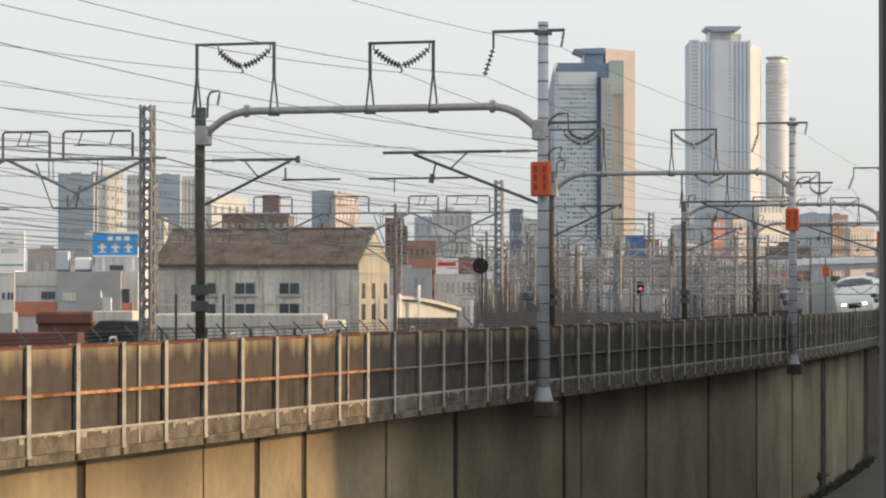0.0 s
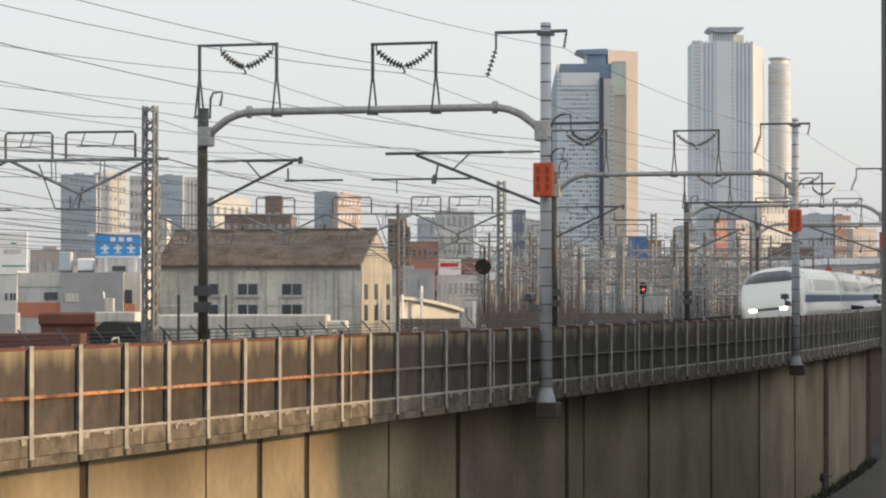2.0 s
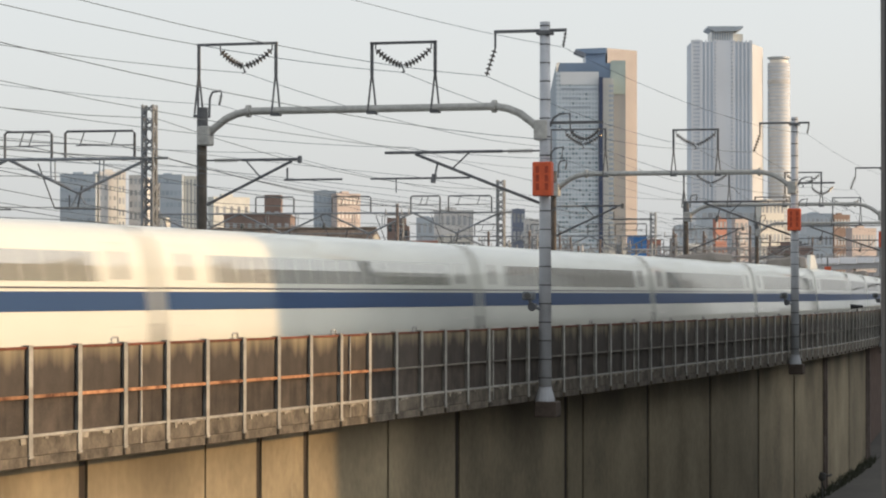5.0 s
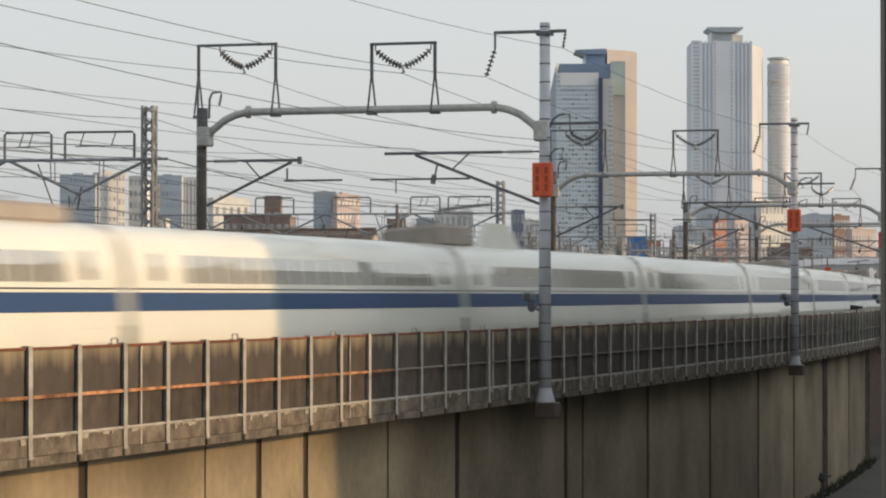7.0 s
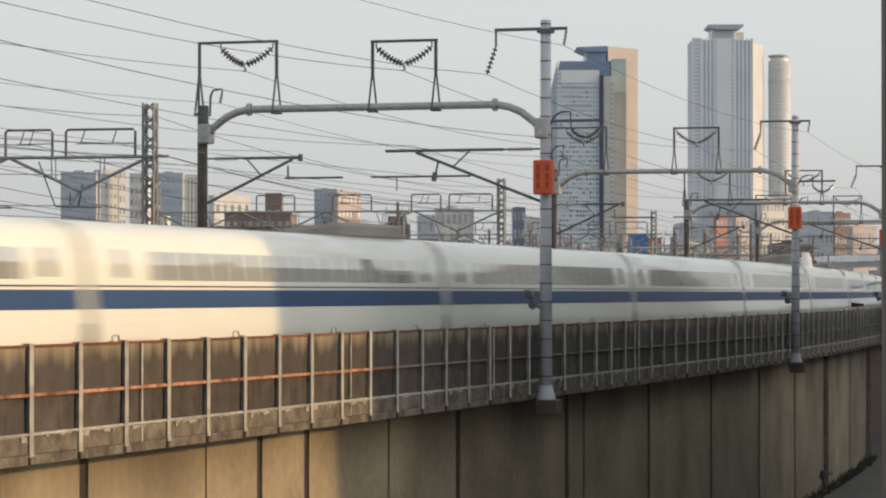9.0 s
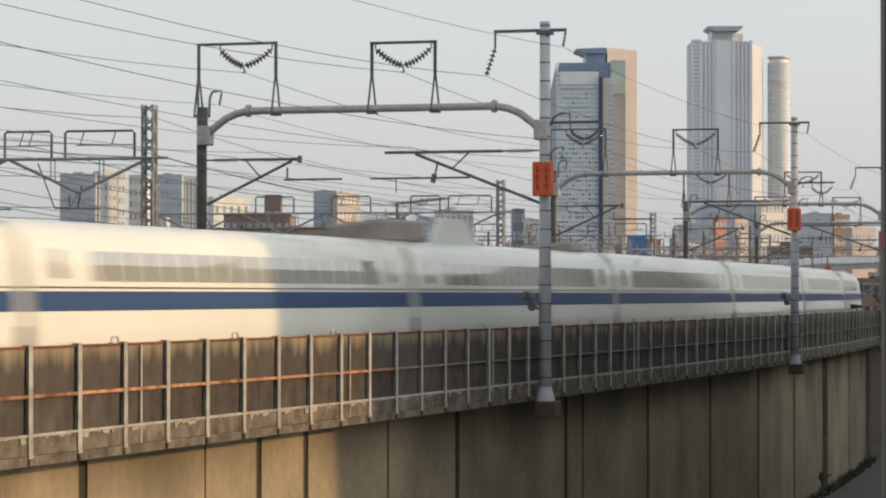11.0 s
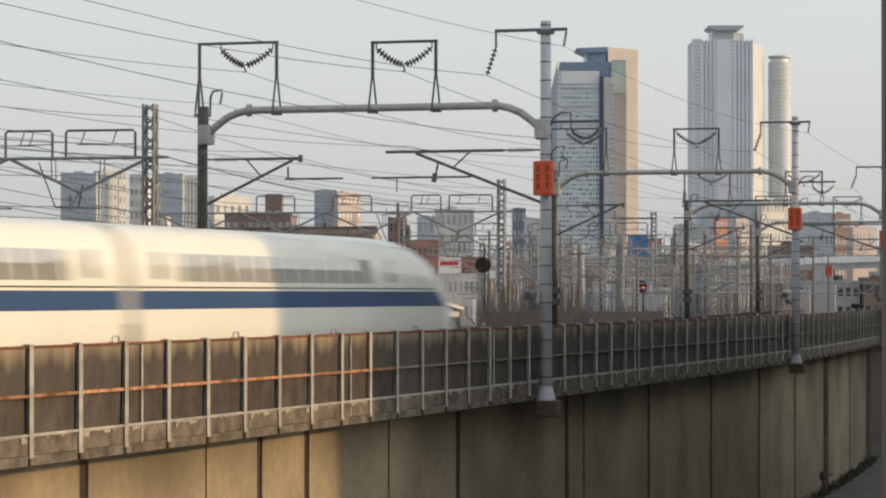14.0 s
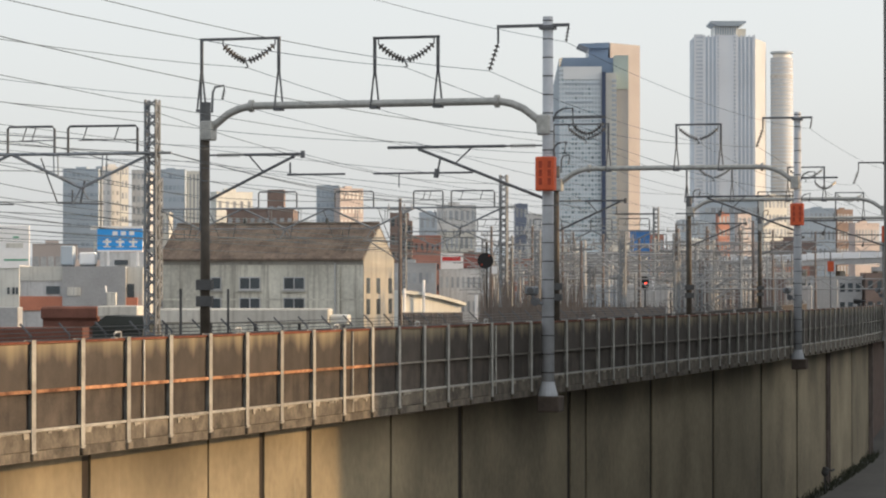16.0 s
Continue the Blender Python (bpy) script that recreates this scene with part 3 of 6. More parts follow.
# ---- overhead line portals ----
def portal(s):
    """A pole each side of the tracks and a round beam between: local x in to the far pole, local y away along the track, z from the ground."""
    h = heading(s)
    x, y = line(s, -0.3)
    base = pose(x, y, 0, 0, 0, math.degrees(math.pi / 2 - h) + 90)
    # local x runs in to the far side, local y runs back towards the window
    ob = thing("catenary_portal", "concrete and steel overhead line portal spanning two tracks", "overhead line portal", base, "portals along the viaduct")
    W = 10.8
    pole = part("near_pole", bm_pipe([(0, 0, 7.05), (0, 0, 18.24)], [0.19, 0.15], 20), M_POLE, ob, "grey spun concrete pole", smooth=True)
    for i in range(20):
        z = 7.75 + i * 0.545
        part("band", bm_pipe([(0, 0, z), (0, 0, z + 0.035)], 0.19 - 0.04 * (z - 7) / 11.2 + 0.006, 16), M_BAND, pole)
    b = bm_pipe([(0, 0, 7.08), (0, 0, 7.16), (0, 0, 7.42), (0, 0, 7.5)], [0.29, 0.28, 0.205, 0.195], 16)
    part("base_collar", b, M_POLE, pole)
    part("base_block", bm_box(-0.4, 0.24, -0.33, 0.33, 6.62, 7.079, bevel=0.03), mat("brown stained concrete block", (0.10, 0.078, 0.064), 0.9, spread=0.4), ob)
    far = part("far_pole", bm_pipe([(W, 0, 7.0), (W, 0, 15.9)], [0.16, 0.13], 16), M_DARKPOLE, ob, "dark brown steel pole", smooth=True)
    part("pole_head", bm_pipe([(W, 0, 15.3), (W, 0, 15.92)], 0.165, 16), M_STEEL, far)
    for z in (10.35, 9.85):
        part("junction_box", bm_box(W - 0.32, W + 0.2, 0.1, 0.28, z - 0.16, z + 0.16, bevel=0.01), M_BAND, far)
    # beam with bent ends
    pts = [(0.12, 0, 15.0), (0.35, 0, 15.25), (0.75, 0, 15.55), (1.1, 0, 15.7), (1.5, 0, 15.78)]
    pts = pts + [(W - a, b2, c) for a, b2, c in reversed(pts)]
    beam = part("beam", bm_pipe(pts, 0.115, 14), M_GALV, ob, "grey galvanised tube beam", smooth=True)
    for xx in (1.55, W - 1.5):
        part("flange", bm_pipe([(xx - 0.06, 0, 15.78), (xx + 0.06, 0, 15.78)], 0.19, 16), M_GALV, beam)
    for xx in (0.1, W - 0.1):
        part("clamp", bm_box(xx - 0.2, xx + 0.2, -0.22, 0.22, 14.75, 15.35, bevel=0.04), M_GALV, beam)
    # hanger frames with V insulator strings
    for x0, x1, zt in ((3.38, 5.36, 17.78), (8.42, 10.92, 17.87)):
        f = bmesh.new()
        box(f, x0 - 0.05, x1 + 0.05, -0.04, 0.04, zt - 0.08, zt)
        for xx in (x0, x1):
            box(f, xx - 0.045, xx + 0.045, -0.03, 0.03, zt - 1.0, zt - 0.08)
            for d in (-0.1, 0.1):
                tube(f, (xx, d * 0.3, zt - 0.95), (xx + d, d, 15.72), 0.03, n=6)
            box(f, xx - 0.13, xx + 0.13, -0.15, 0.15, 15.62, 15.7)
        if x1 > 10:
            tube(f, (10.92, 0.05, 16.9), (10.92, 0.1, 12.0), 0.035, n=6)
        fr = part("hanger_frame", f, M_STEEL, beam)
        xm = (x0 + x1) / 2 if x1 < 10 else x0 + 1.02
        xa, xb = x0 + 0.12, (x1 - 0.12 if x1 < 10 else x0 + 1.8)
        for xe, d in ((xa, -0.05), (xb, 0.05)):
            part("insulator_string", drooping(bmesh.new(), (xe, 0, zt - 0.22), (xm + d, 0, zt - 0.72), 8, 0.115), M_INSUL, fr)
            part("hanger", bm_pipe([(xe, 0, zt - 0.24), (xe, 0, zt - 0.04)], 0.022, 5), M_STEEL, fr)
        part("wire_clamp", bm_pipe([(xm - 0.06, 0, zt - 0.69), (xm + 0.06, 0, zt - 0.72), (xm - 0.03, 0, zt - 0.9), (xm + 0.06, 0, zt - 0.93)], 0.03, 6), M_STEEL, fr)
    # arm at the pole's head
    a = bm_box(-0.65, 1.55, -0.05, 0.05, 17.94, 18.03)
    box(a, -0.22, 0.22, -0.2, 0.2, 17.86, 17.98)
    arm = part("top_arm", a, M_STEEL, pole)
    v = bmesh.new()
    insulator(v, (1.52, 0, 17.5), (1.8, 0, 16.68), 6)
    part("insulator_string", v, M_INSUL, arm)
    part("hanger", bm_pipe([(1.52, 0, 17.95), (1.52, 0, 17.49)], 0.035, 6), M_STEEL, arm)
    v = bmesh.new()
    insulator(v, (-0.63, 0, 17.95), (-0.55, 0, 17.48), 4, 0.06)
    part("insulator_string", v, M_INSUL, arm)
    # side bracket on the outer side
    a = bmesh.new()
    box(a, -1.75, 0.0, -0.04, 0.04, 15.22, 15.3)
    pipe(a, [(-0.15, 0, 15.15), (-0.25, 0, 15.4), (-0.45, 0, 15.52), (-0.75, 0, 15.53), (-0.77, 0, 15.0)], 0.035, 6)
    arm = part("side_arm", a, M_STEEL, pole)
    part("insulator_string", drooping(bmesh.new(), (-0.77, 0, 15.02), (-1.2, 0, 14.78), 6, 0.08), M_INSUL, arm)
    part("insulator_string", drooping(bmesh.new(), (-1.68, 0, 15.1), (-1.2, 0, 14.77), 6, 0.08), M_INSUL, arm)
    a = bm_pipe([(-0.1, 0, 13.9), (-0.2, 0, 14.4), (-0.3, 0, 14.5), (-0.55, 0, 14.55), (-0.5, 0, 14.2)], 0.028, 6)
    part("lower_hook", a, M_STEEL, pole)
    a = bm_pipe([(W - 0.22, 0, 15.6), (W - 0.24, 0, 16.2), (W - 0.32, 0, 16.38), (W - 0.6, 0, 16.42), (W - 0.62, 0, 16.3)], 0.035, 6)
    fh = part("far_hook", a, M_STEEL, far)
    part("insulator_string", insulator(bmesh.new(), (W - 0.62, 0, 16.31), (W - 0.55, 0, 15.98), 4, 0.06), M_INSUL, fh)
    # cantilevers that hold the contact wires
    for side, x0, xe, z in ((1, 0.15, 4.95, 14.45), (-1, W - 0.15, 7.65, 14.3)):
        a = bmesh.new()
        tube(a, (x0 + side * 1.15, 0, z), (xe, 0, z), 0.045, n=8)
        tube(a, (x0, 0, z), (x0 + side * 1.15, 0, z), 0.03, n=6)
        k = 4.0 if side > 0 else 7.9
        tube(a, (x0, 0, 12.9 if side > 0 else 12.95), (k, 0, z - 0.05), 0.045, n=8)
        zr = 13.68
        if side > 0:
            tube(a, (5.4, 0, zr), (2.3, 0, zr), 0.035, n=6)
            tube(a, (3.4, 0, zr), (3.3, 0, 14.15), 0.03, n=6)
            tube(a, (2.3, 0, z), (2.85, 0, 13.95), 0.025, n=6)
            tube(a, (3.45, 0, zr - 0.15), (3.4, 0, zr + 0.12), 0.08, n=8)
            tube(a, (4.6, 0, zr), (4.6, 0, zr - 0.42), 0.02, n=5)
        else:
            tube(a, (8.15, 0, zr), (6.3, 0, zr), 0.035, n=6)
            tube(a, (8.05, 0, zr), (8.05, 0, 14.05), 0.03, n=6)
            tube(a, (9.4, 0, z), (8.9, 0, 13.75), 0.025, n=6)
            tube(a, (7.65, 0, z - 0.12), (7.65, 0, z + 0.1), 0.07, n=8)
        ca = part("cantilever", a, M_STEEL, ob)
        v = bmesh.new()
        insulator(v, (x0 + side * 0.2, 0, z), (x0 + side * 1.0, 0, z), 10, 0.075)
        part("insulator", v, M_GALV, ca)
    # red box and loudspeaker on the near pole
    bx = part("signal_box", bm_box(-0.31, 0.26, 0.17, 0.5, 13.1, 14.1, bevel=0.03), M_RED, pole, "vermilion enamelled equipment box")
    for c in (-0.17, 0.1):
        for i in range(3):
            part("mark", bm_box(c - 0.05, c + 0.05, 0.497, 0.504, 13.27 + i * 0.25, 13.47 + i * 0.25), M_REDMARK, bx)
    hb = part("loudspeaker_box", bm_box(0.3, 0.62, -0.1, 0.35, 10.05, 10.3, bevel=0.04), M_LATT, pole, "grey loudspeaker box on a bracket")
    part("horn", bm_pipe([(0.42, 0.36, 10.18), (0.42, 0.46, 10.18)], [0.07, 0.1], 12), M_BAND, hb)
    part("bracket", bm_pipe([(0.0, 0.1, 9.75), (0.35, 0.1, 9.85), (0.45, 0.1, 10.05)], 0.05, 8), M_LATT, hb)
    part("lower_horn", bm_pipe([(0.25, 0.15, 9.9), (0.3, 0.42, 9.85)], [0.06, 0.13], 12), M_STEEL, hb)
    return ob, base


def portals():
    first, base = portal(34.1)
    for s in (81.2, 128.3, 175.4, -13.0):
        h = heading(s)
        x, y = line(s, -0.3)
        made_one = copy_thing(first, pose(x, y, 0, 0, 0, math.degrees(math.pi / 2 - h) + 90))
        # the spans further out are a little wider
        made_one.scale = ({81.2: 1.035, 128.3: 1.125, 175.4: 1.08}.get(s, 1.0), 1, 1)


portals()


def wire(pts_off_z, r=0.014, sag=0.5, spans=(-60.1, -13.0, 34.1, 81.2, 128.3, 175.4, 222.5)):
    off, z = pts_off_z
    pts = []
    for a, b in zip(spans, spans[1:]):
        for i in range(10):
            f = i / 10
            pts.append((*line(a + (b - a) * f, off), z - sag * 4 * f * (1 - f)))
    w = part("overhead_wire", bm_pipe(pts, r, 5), M_WIRE)
    tagged(w, "thin dark overhead line wire strung between the portals", "wire", "wires over the tracks")


for oz, r, sag in (((9.15, 16.95), .017, .6), ((4.1, 16.85), .017, .6), ((1.5, 16.68), .016, .6), ((-.85, 17.48), .013, .5), ((-1.45, 14.7), .015, .5), ((9.95, 15.98), .013, .5), ((-.8, 14.2), .012, .5),
                   ((3.8, 14.6), .013, .55), ((3.8, 13.3), .012, .05), ((8.1, 14.5), .013, .55), ((8.1, 13.3), .012, .05), ((3.8, 13.75), .011, .15), ((8.1, 13.7), .011, .15), ((10.4, 14.1), .012, .45)):
    wire(oz, r * 0.58, sag)


# ---- the city beyond ----
# skyscraper glass and cladding colours are lightened to hold the distance haze
M_GLASSB = mat("blue grey curtain glass", (0.58, 0.66, 0.71), 0.25, spread=0.25, scale=0.03, fine=0.4, bump=0.0, spec=0.7)
M_PANE = mat("dark window glass", (0.06, 0.075, 0.085), 0.15, spread=0.2, bump=0.0, spec=0.6, jitter=0.35)
# pane and band colours paled so that distant windows look hazy
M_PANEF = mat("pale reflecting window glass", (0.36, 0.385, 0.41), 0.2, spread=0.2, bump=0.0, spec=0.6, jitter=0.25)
M_BANDB = mat("blue grey window band", (0.36, 0.42, 0.48), 0.25, spread=0.15, bump=0, jitter=0.15)
M_FIN = mat("dark navy fin cladding", (0.05, 0.07, 0.13), 0.4, spread=0.15, bump=0)
M_COOL = mat("cool white cladding", (0.68, 0.72, 0.77), 0.6, spread=0.08, scale=0.02, bump=0)
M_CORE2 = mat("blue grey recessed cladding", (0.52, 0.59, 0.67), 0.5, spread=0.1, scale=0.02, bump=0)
# sun-facing walls get a darker, cooler colour to offset the orange sun
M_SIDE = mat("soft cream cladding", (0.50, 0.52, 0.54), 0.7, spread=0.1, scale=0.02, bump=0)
M_ROYAL = mat("deep blue glass cladding", (0.21, 0.29, 0.41), 0.3, spread=0.15, scale=0.03, bump=0)
M_YSTEEL = mat("pale yard steel", (0.38, 0.38, 0.375), 0.6, metal=0.1, spread=0.3, scale=2, jitter=0.3)
M_CORE3 = mat("pale blue spandrel glass", (0.66, 0.72, 0.77), 0.3, spread=0.15, scale=0.02, bump=0)
M_CORE = mat("pale blue grey cladding", (0.74, 0.77, 0.79), 0.6, spread=0.1, scale=0.02, bump=0)
M_PALE = mat("pale stone cladding", (0.62, 0.62, 0.58), 0.7, spread=0.12, scale=0.02, fine=0.5, bump=0)
M_WHITE = mat("white facade panels", (0.74, 0.74, 0.71), 0.6, spread=0.1, scale=0.03, fine=0.6, bump=0)
M_NAVY = mat("dark navy cladding", (0.15, 0.18, 0.25), 0.4, spread=0.2, scale=0.05, bump=0)
M_SLATEB = mat("slate blue cladding", (0.42, 0.48, 0.54), 0.45, spread=0.2, scale=0.03, bump=0)
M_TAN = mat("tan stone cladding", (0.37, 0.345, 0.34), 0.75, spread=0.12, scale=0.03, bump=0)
M_GREY = mat("grey render", (0.58, 0.585, 0.585), 0.85, spread=0.25, scale=0.12, fine=3, streak=0.4)
M_DGREY = mat("dark grey siding", (0.40, 0.41, 0.42), 0.8, spread=0.25, scale=0.2, fine=4)
M_BEIGE = mat("beige render", (0.60, 0.595, 0.55), 0.85, spread=0.2, scale=0.15, fine=3, streak=0.4)
M_BRICKF = mat("red brick facade", (0.44, 0.22, 0.17), 0.85, spread=0.3, scale=0.2, fine=5)
M_BROWN = mat("brown tile facade", (0.22, 0.165, 0.145), 0.8, spread=0.3, scale=0.2, fine=4)
M_ORANGE = mat("terracotta siding", (0.55, 0.22, 0.14), 0.8, spread=0.2, scale=0.3, fine=4)
M_PEACH = mat("peach tile facade", (0.50, 0.44, 0.42), 0.8, spread=0.15, scale=0.2, fine=4)
M_ROOF = mat("weathered brown roof sheets", (0.125, 0.098, 0.082), 0.85, spread=0.5, scale=0.7, fine=6, tint=(0.20, 0.155, 0.12), streak=0.4)
# front cream raised and gable cream lowered to even out the sunlight
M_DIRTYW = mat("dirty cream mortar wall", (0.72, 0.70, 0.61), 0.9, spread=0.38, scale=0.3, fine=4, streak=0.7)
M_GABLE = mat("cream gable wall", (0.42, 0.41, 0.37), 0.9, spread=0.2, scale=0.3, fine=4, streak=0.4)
M_CREAM = mat("cream painted sheet roof", (0.68, 0.69, 0.65), 0.6, spread=0.12, scale=0.3, streak=0.2)
M_SIGNB = mat("blue sign paint", (0.045, 0.37, 0.88), 0.5, spread=0.06, bump=0)
M_SIGNW = mat("white sign paint", (0.88, 0.88, 0.87), 0.5, spread=0.06, bump=0)
M_SIGNG = mat("green sign paint", (0.10, 0.35, 0.22), 0.5, spread=0.06, bump=0)
M_SIGNR = mat("red sign paint", (0.60, 0.05, 0.05), 0.5, spread=0.06, bump=0)
M_RUSTROOF = mat("rust red roof sheet", (0.17, 0.075, 0.055), 0.85, spread=0.35, scale=0.5, fine=5)
M_DARKROOF = mat("dark green grey roof", (0.05, 0.058, 0.055), 0.85, spread=0.35, scale=0.5)
M_BROWNPOLE = mat("rust brown pole", (0.17, 0.14, 0.125), 0.8, spread=0.35, scale=2)
M_PALEPOLE = mat("pale concrete pole", (0.36, 0.355, 0.34), 0.8, spread=0.25, scale=1, jitter=0.45)
# aerial haze put into the hills' own colour
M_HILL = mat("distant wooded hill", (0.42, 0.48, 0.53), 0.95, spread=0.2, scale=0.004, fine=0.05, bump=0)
M_RUSHES = mat("dry brown brushwood", (0.19, 0.16, 0.14), 0.95, spread=0.4, scale=0.5)
M_SIGRED = glow("red signal light", (1.0, 0.06, 0.03), 6.0)
M_BLACK = mat("black signal plate", (0.015, 0.015, 0.016), 0.6, spread=0.2)


def building(x0, x1, top, d, deep, wall, label, cols=4, rows=3, turn=0.0, pane=M_PANE, wide=0.55, tall=0.5, foot=0.0, side=True, name="building", crown=True, z0=None):
    """A block of flats or offices with its front between x0 and x1 at distance d: wall, roof slab, rooftop hut and single windows."""
    w = x1 - x0
    # beyond 600 m the panes take the haze-paled colour
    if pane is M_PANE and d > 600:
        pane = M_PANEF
    if abs(turn) > 20:
        w = w / (math.cos(radians(turn)) + 0.35 * math.sin(radians(abs(turn))))
        deep = 0.35 * w
    ob = thing(name, label, "building", pose((x0 + x1) / 2, d, 0, 0, 0, turn))
    part("wall", bm_box(-w / 2, w / 2, 0, deep, foot, top - 0.02 * w), wall, ob)
    part("roof", bm_box(-w / 2 - 0.01 * w, w / 2 + 0.01 * w, -0.01 * w, deep + 0.01 * w, top - 0.02 * w, top), wall, ob)
    if crown:
        part("rooftop_hut", bm_box(-w * 0.22, w * 0.08, deep * 0.3, deep * 0.7, top, top + 0.08 * w), wall, ob)
    zb = max(foot, 10.2 - 0.010 * d) if z0 is None else z0
    cw, ch = w / cols, (top - 0.03 * w - zb) / rows
    shared = None
    for r in range(rows):
        for c in range(cols):
            m = pose(-w / 2 + (c + 0.5) * cw, 0, zb + (r + 0.5) * ch)
            if shared is None:
                bm = bm_box(-cw * wide / 2, cw * wide / 2, -0.004 * w - 0.03, 0.03, -ch * tall / 2, ch * tall / 2)
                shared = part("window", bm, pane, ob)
                shared.matrix_basis = m
            else:
                again(shared, ob, m)
    if side:
        n = max(1, int(deep / cw * 0.9))
        n = min(n, 5)
        for r in range(rows):
            for c in range(n):
                again(shared, ob, pose(w / 2, deep * (c + 0.5) / n, zb + (r + 0.5) * ch, 0, 0, 90))
    return ob


def tower_glass():
    """The tall office tower with a tan rear slab and a dark fin; metres at its own distance."""
    D = 2700
    ob = thing("glass_tower", "tall pale glass office tower with dark fin and tan side", "skyscraper", pose(0, D, 0))
    def slab(name, pts, z0, z1, y0, y1, m, label=""):
        return part(name, bm_box(pts[0], pts[1], y0, y1, z0, z1), m, ob, label)
    front = slab("front_slab", (105.72, 145.56), 0, 220.25, 0, 40, M_GLASSB)
    # floor bands in front of the glass
    zz = np.arange(53.97, 217.60, 4.3)
    band = part("floor_band", bm_box(105.72 - 0.3, 145.56, -0.7, 0.2, 0, 2.1), M_CORE3, ob)
    for z in zz:
        again(band, ob, pose(0, 0, z))
    mul = part("mullion", bm_box(0, 0.5, -0.9, 0.2, 53.97, 218.66), M_CORE, ob)
    mul.matrix_basis = pose(107.31, 0, 0)
    for i in range(1, 13):
        again(mul, ob, pose(107.31 + i * 3.1, 0, 0))
    part("head_panel", bm_box(109.44, 145.56, -1.2, 30, 208.04, 220.25), M_CORE, ob)
    wedge = bmesh.new()
    vs = [wedge.verts.new(p) for p in ((99.87, 10, 0), (105.72, 2, 0), (105.72, 2, 228.22), (109.44, 12, 230.35), (99.87, 10, 200.07))]
    ws = [wedge.verts.new(v.co + Vector((3, 24, 0))) for v in vs]
    for i in range(5):
        wedge.faces.new((vs[i], vs[(i + 1) % 5], ws[(i + 1) % 5], ws[i]))
    wedge.faces.new(vs)
    wedge.faces.new(ws[::-1])
    part("slanted_edge", wedge, M_SLATEB, ob)
    slab("upper_slab", (108.37, 158.31), 0, 229.82, 14, 50, M_ROYAL)
    slab("dark_fin", (145.56, 149.28), 0, 214.94, -4, 20, M_FIN, "dark navy vertical fin")
    slab("stair_shaft", (149.28, 159.37), 0, 214.41, 0, 30, M_PALE)
    sw = part("stair_window", bm_box(155.12, 159.90, -0.8, 0.5, 0, 2.3), M_SLATEB, ob)
    sw.matrix_basis = pose(0, 0, 53.97)
    for i in range(1, 34):
        again(sw, ob, pose(0, 0, 53.97 + i * 4.6))
    slab("grey_slab", (159.37, 171.59), 0, 231.94, 12, 60, mat("warm grey cladding", (0.36, 0.37, 0.38), 0.6, spread=0.15, scale=0.03, bump=0))
    tan = bmesh.new()
    a = [tan.verts.new((*p, 0)) for p in ((157.3, 61), (187.8, 92), (172, 125), (146, 100))]
    b = [tan.verts.new((v.co.x, v.co.y, 247.83)) for v in a]
    for i in range(4):
        tan.faces.new((a[i], a[(i + 1) % 4], b[(i + 1) % 4], b[i]))
    tan.faces.new(b)
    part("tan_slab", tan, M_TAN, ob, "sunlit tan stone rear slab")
    slab("green_head", (157.3, 171.4), 200, 231.5, 10.5, 11.9, mat("pale green glass head", (0.42, 0.50, 0.47), 0.3, spread=0.15, scale=0.05, bump=0))
    # darker teal panes, painted as reflections of darker parts of the city
    rr = random.Random(3)
    M_REFL = mat("teal mirrored pane", (0.30, 0.40, 0.45), 0.15, spread=0.15, scale=0.1, bump=0, jitter=0.3, spec=0.8)
    pane = None
    for i in range(210):
        c, f = rr.randrange(12), int(min(36, abs(rr.gauss(0, 15))))
        m = pose(107.9 + c * 3.1, 0, 53.97 + f * 4.3 + 2.15)
        if pane is None:
            pane = part("pane", bm_box(0, 2.4, -0.45, 0.1, 0, 2.1), M_REFL, ob)
            pane.matrix_basis = m
        else:
            again(pane, ob, m)
    for z, x0, x1 in ((203.2, 110, 144), (194.5, 111, 128), (186.0, 112, 138), (177.4, 109, 122)):
        part("window_band", bm_box(x0, x1, -0.95, 0.1, z, z + 1.8), M_SLATEB, ob)
    slab("plant_block", (134.94, 153.53), 228.22, 244.16, 30, 90, M_ROYAL)
    roof = bmesh.new()
    a = [roof.verts.new(p) for p in ((134.94, 26, 239.91), (154.06, 26, 239.91), (154.06, 26, 245.22), (125.37, 26, 244.16))]
    b = [roof.verts.new(v.co + Vector((0, 60, 0))) for v in a]
    for i in range(4):
        roof.faces.new((a[i], a[(i + 1) % 4], b[(i + 1) % 4], b[i]))
    roof.faces.new(a)
    roof.faces.new(b[::-1])
    part("flared_roof", roof, M_ROYAL, ob)


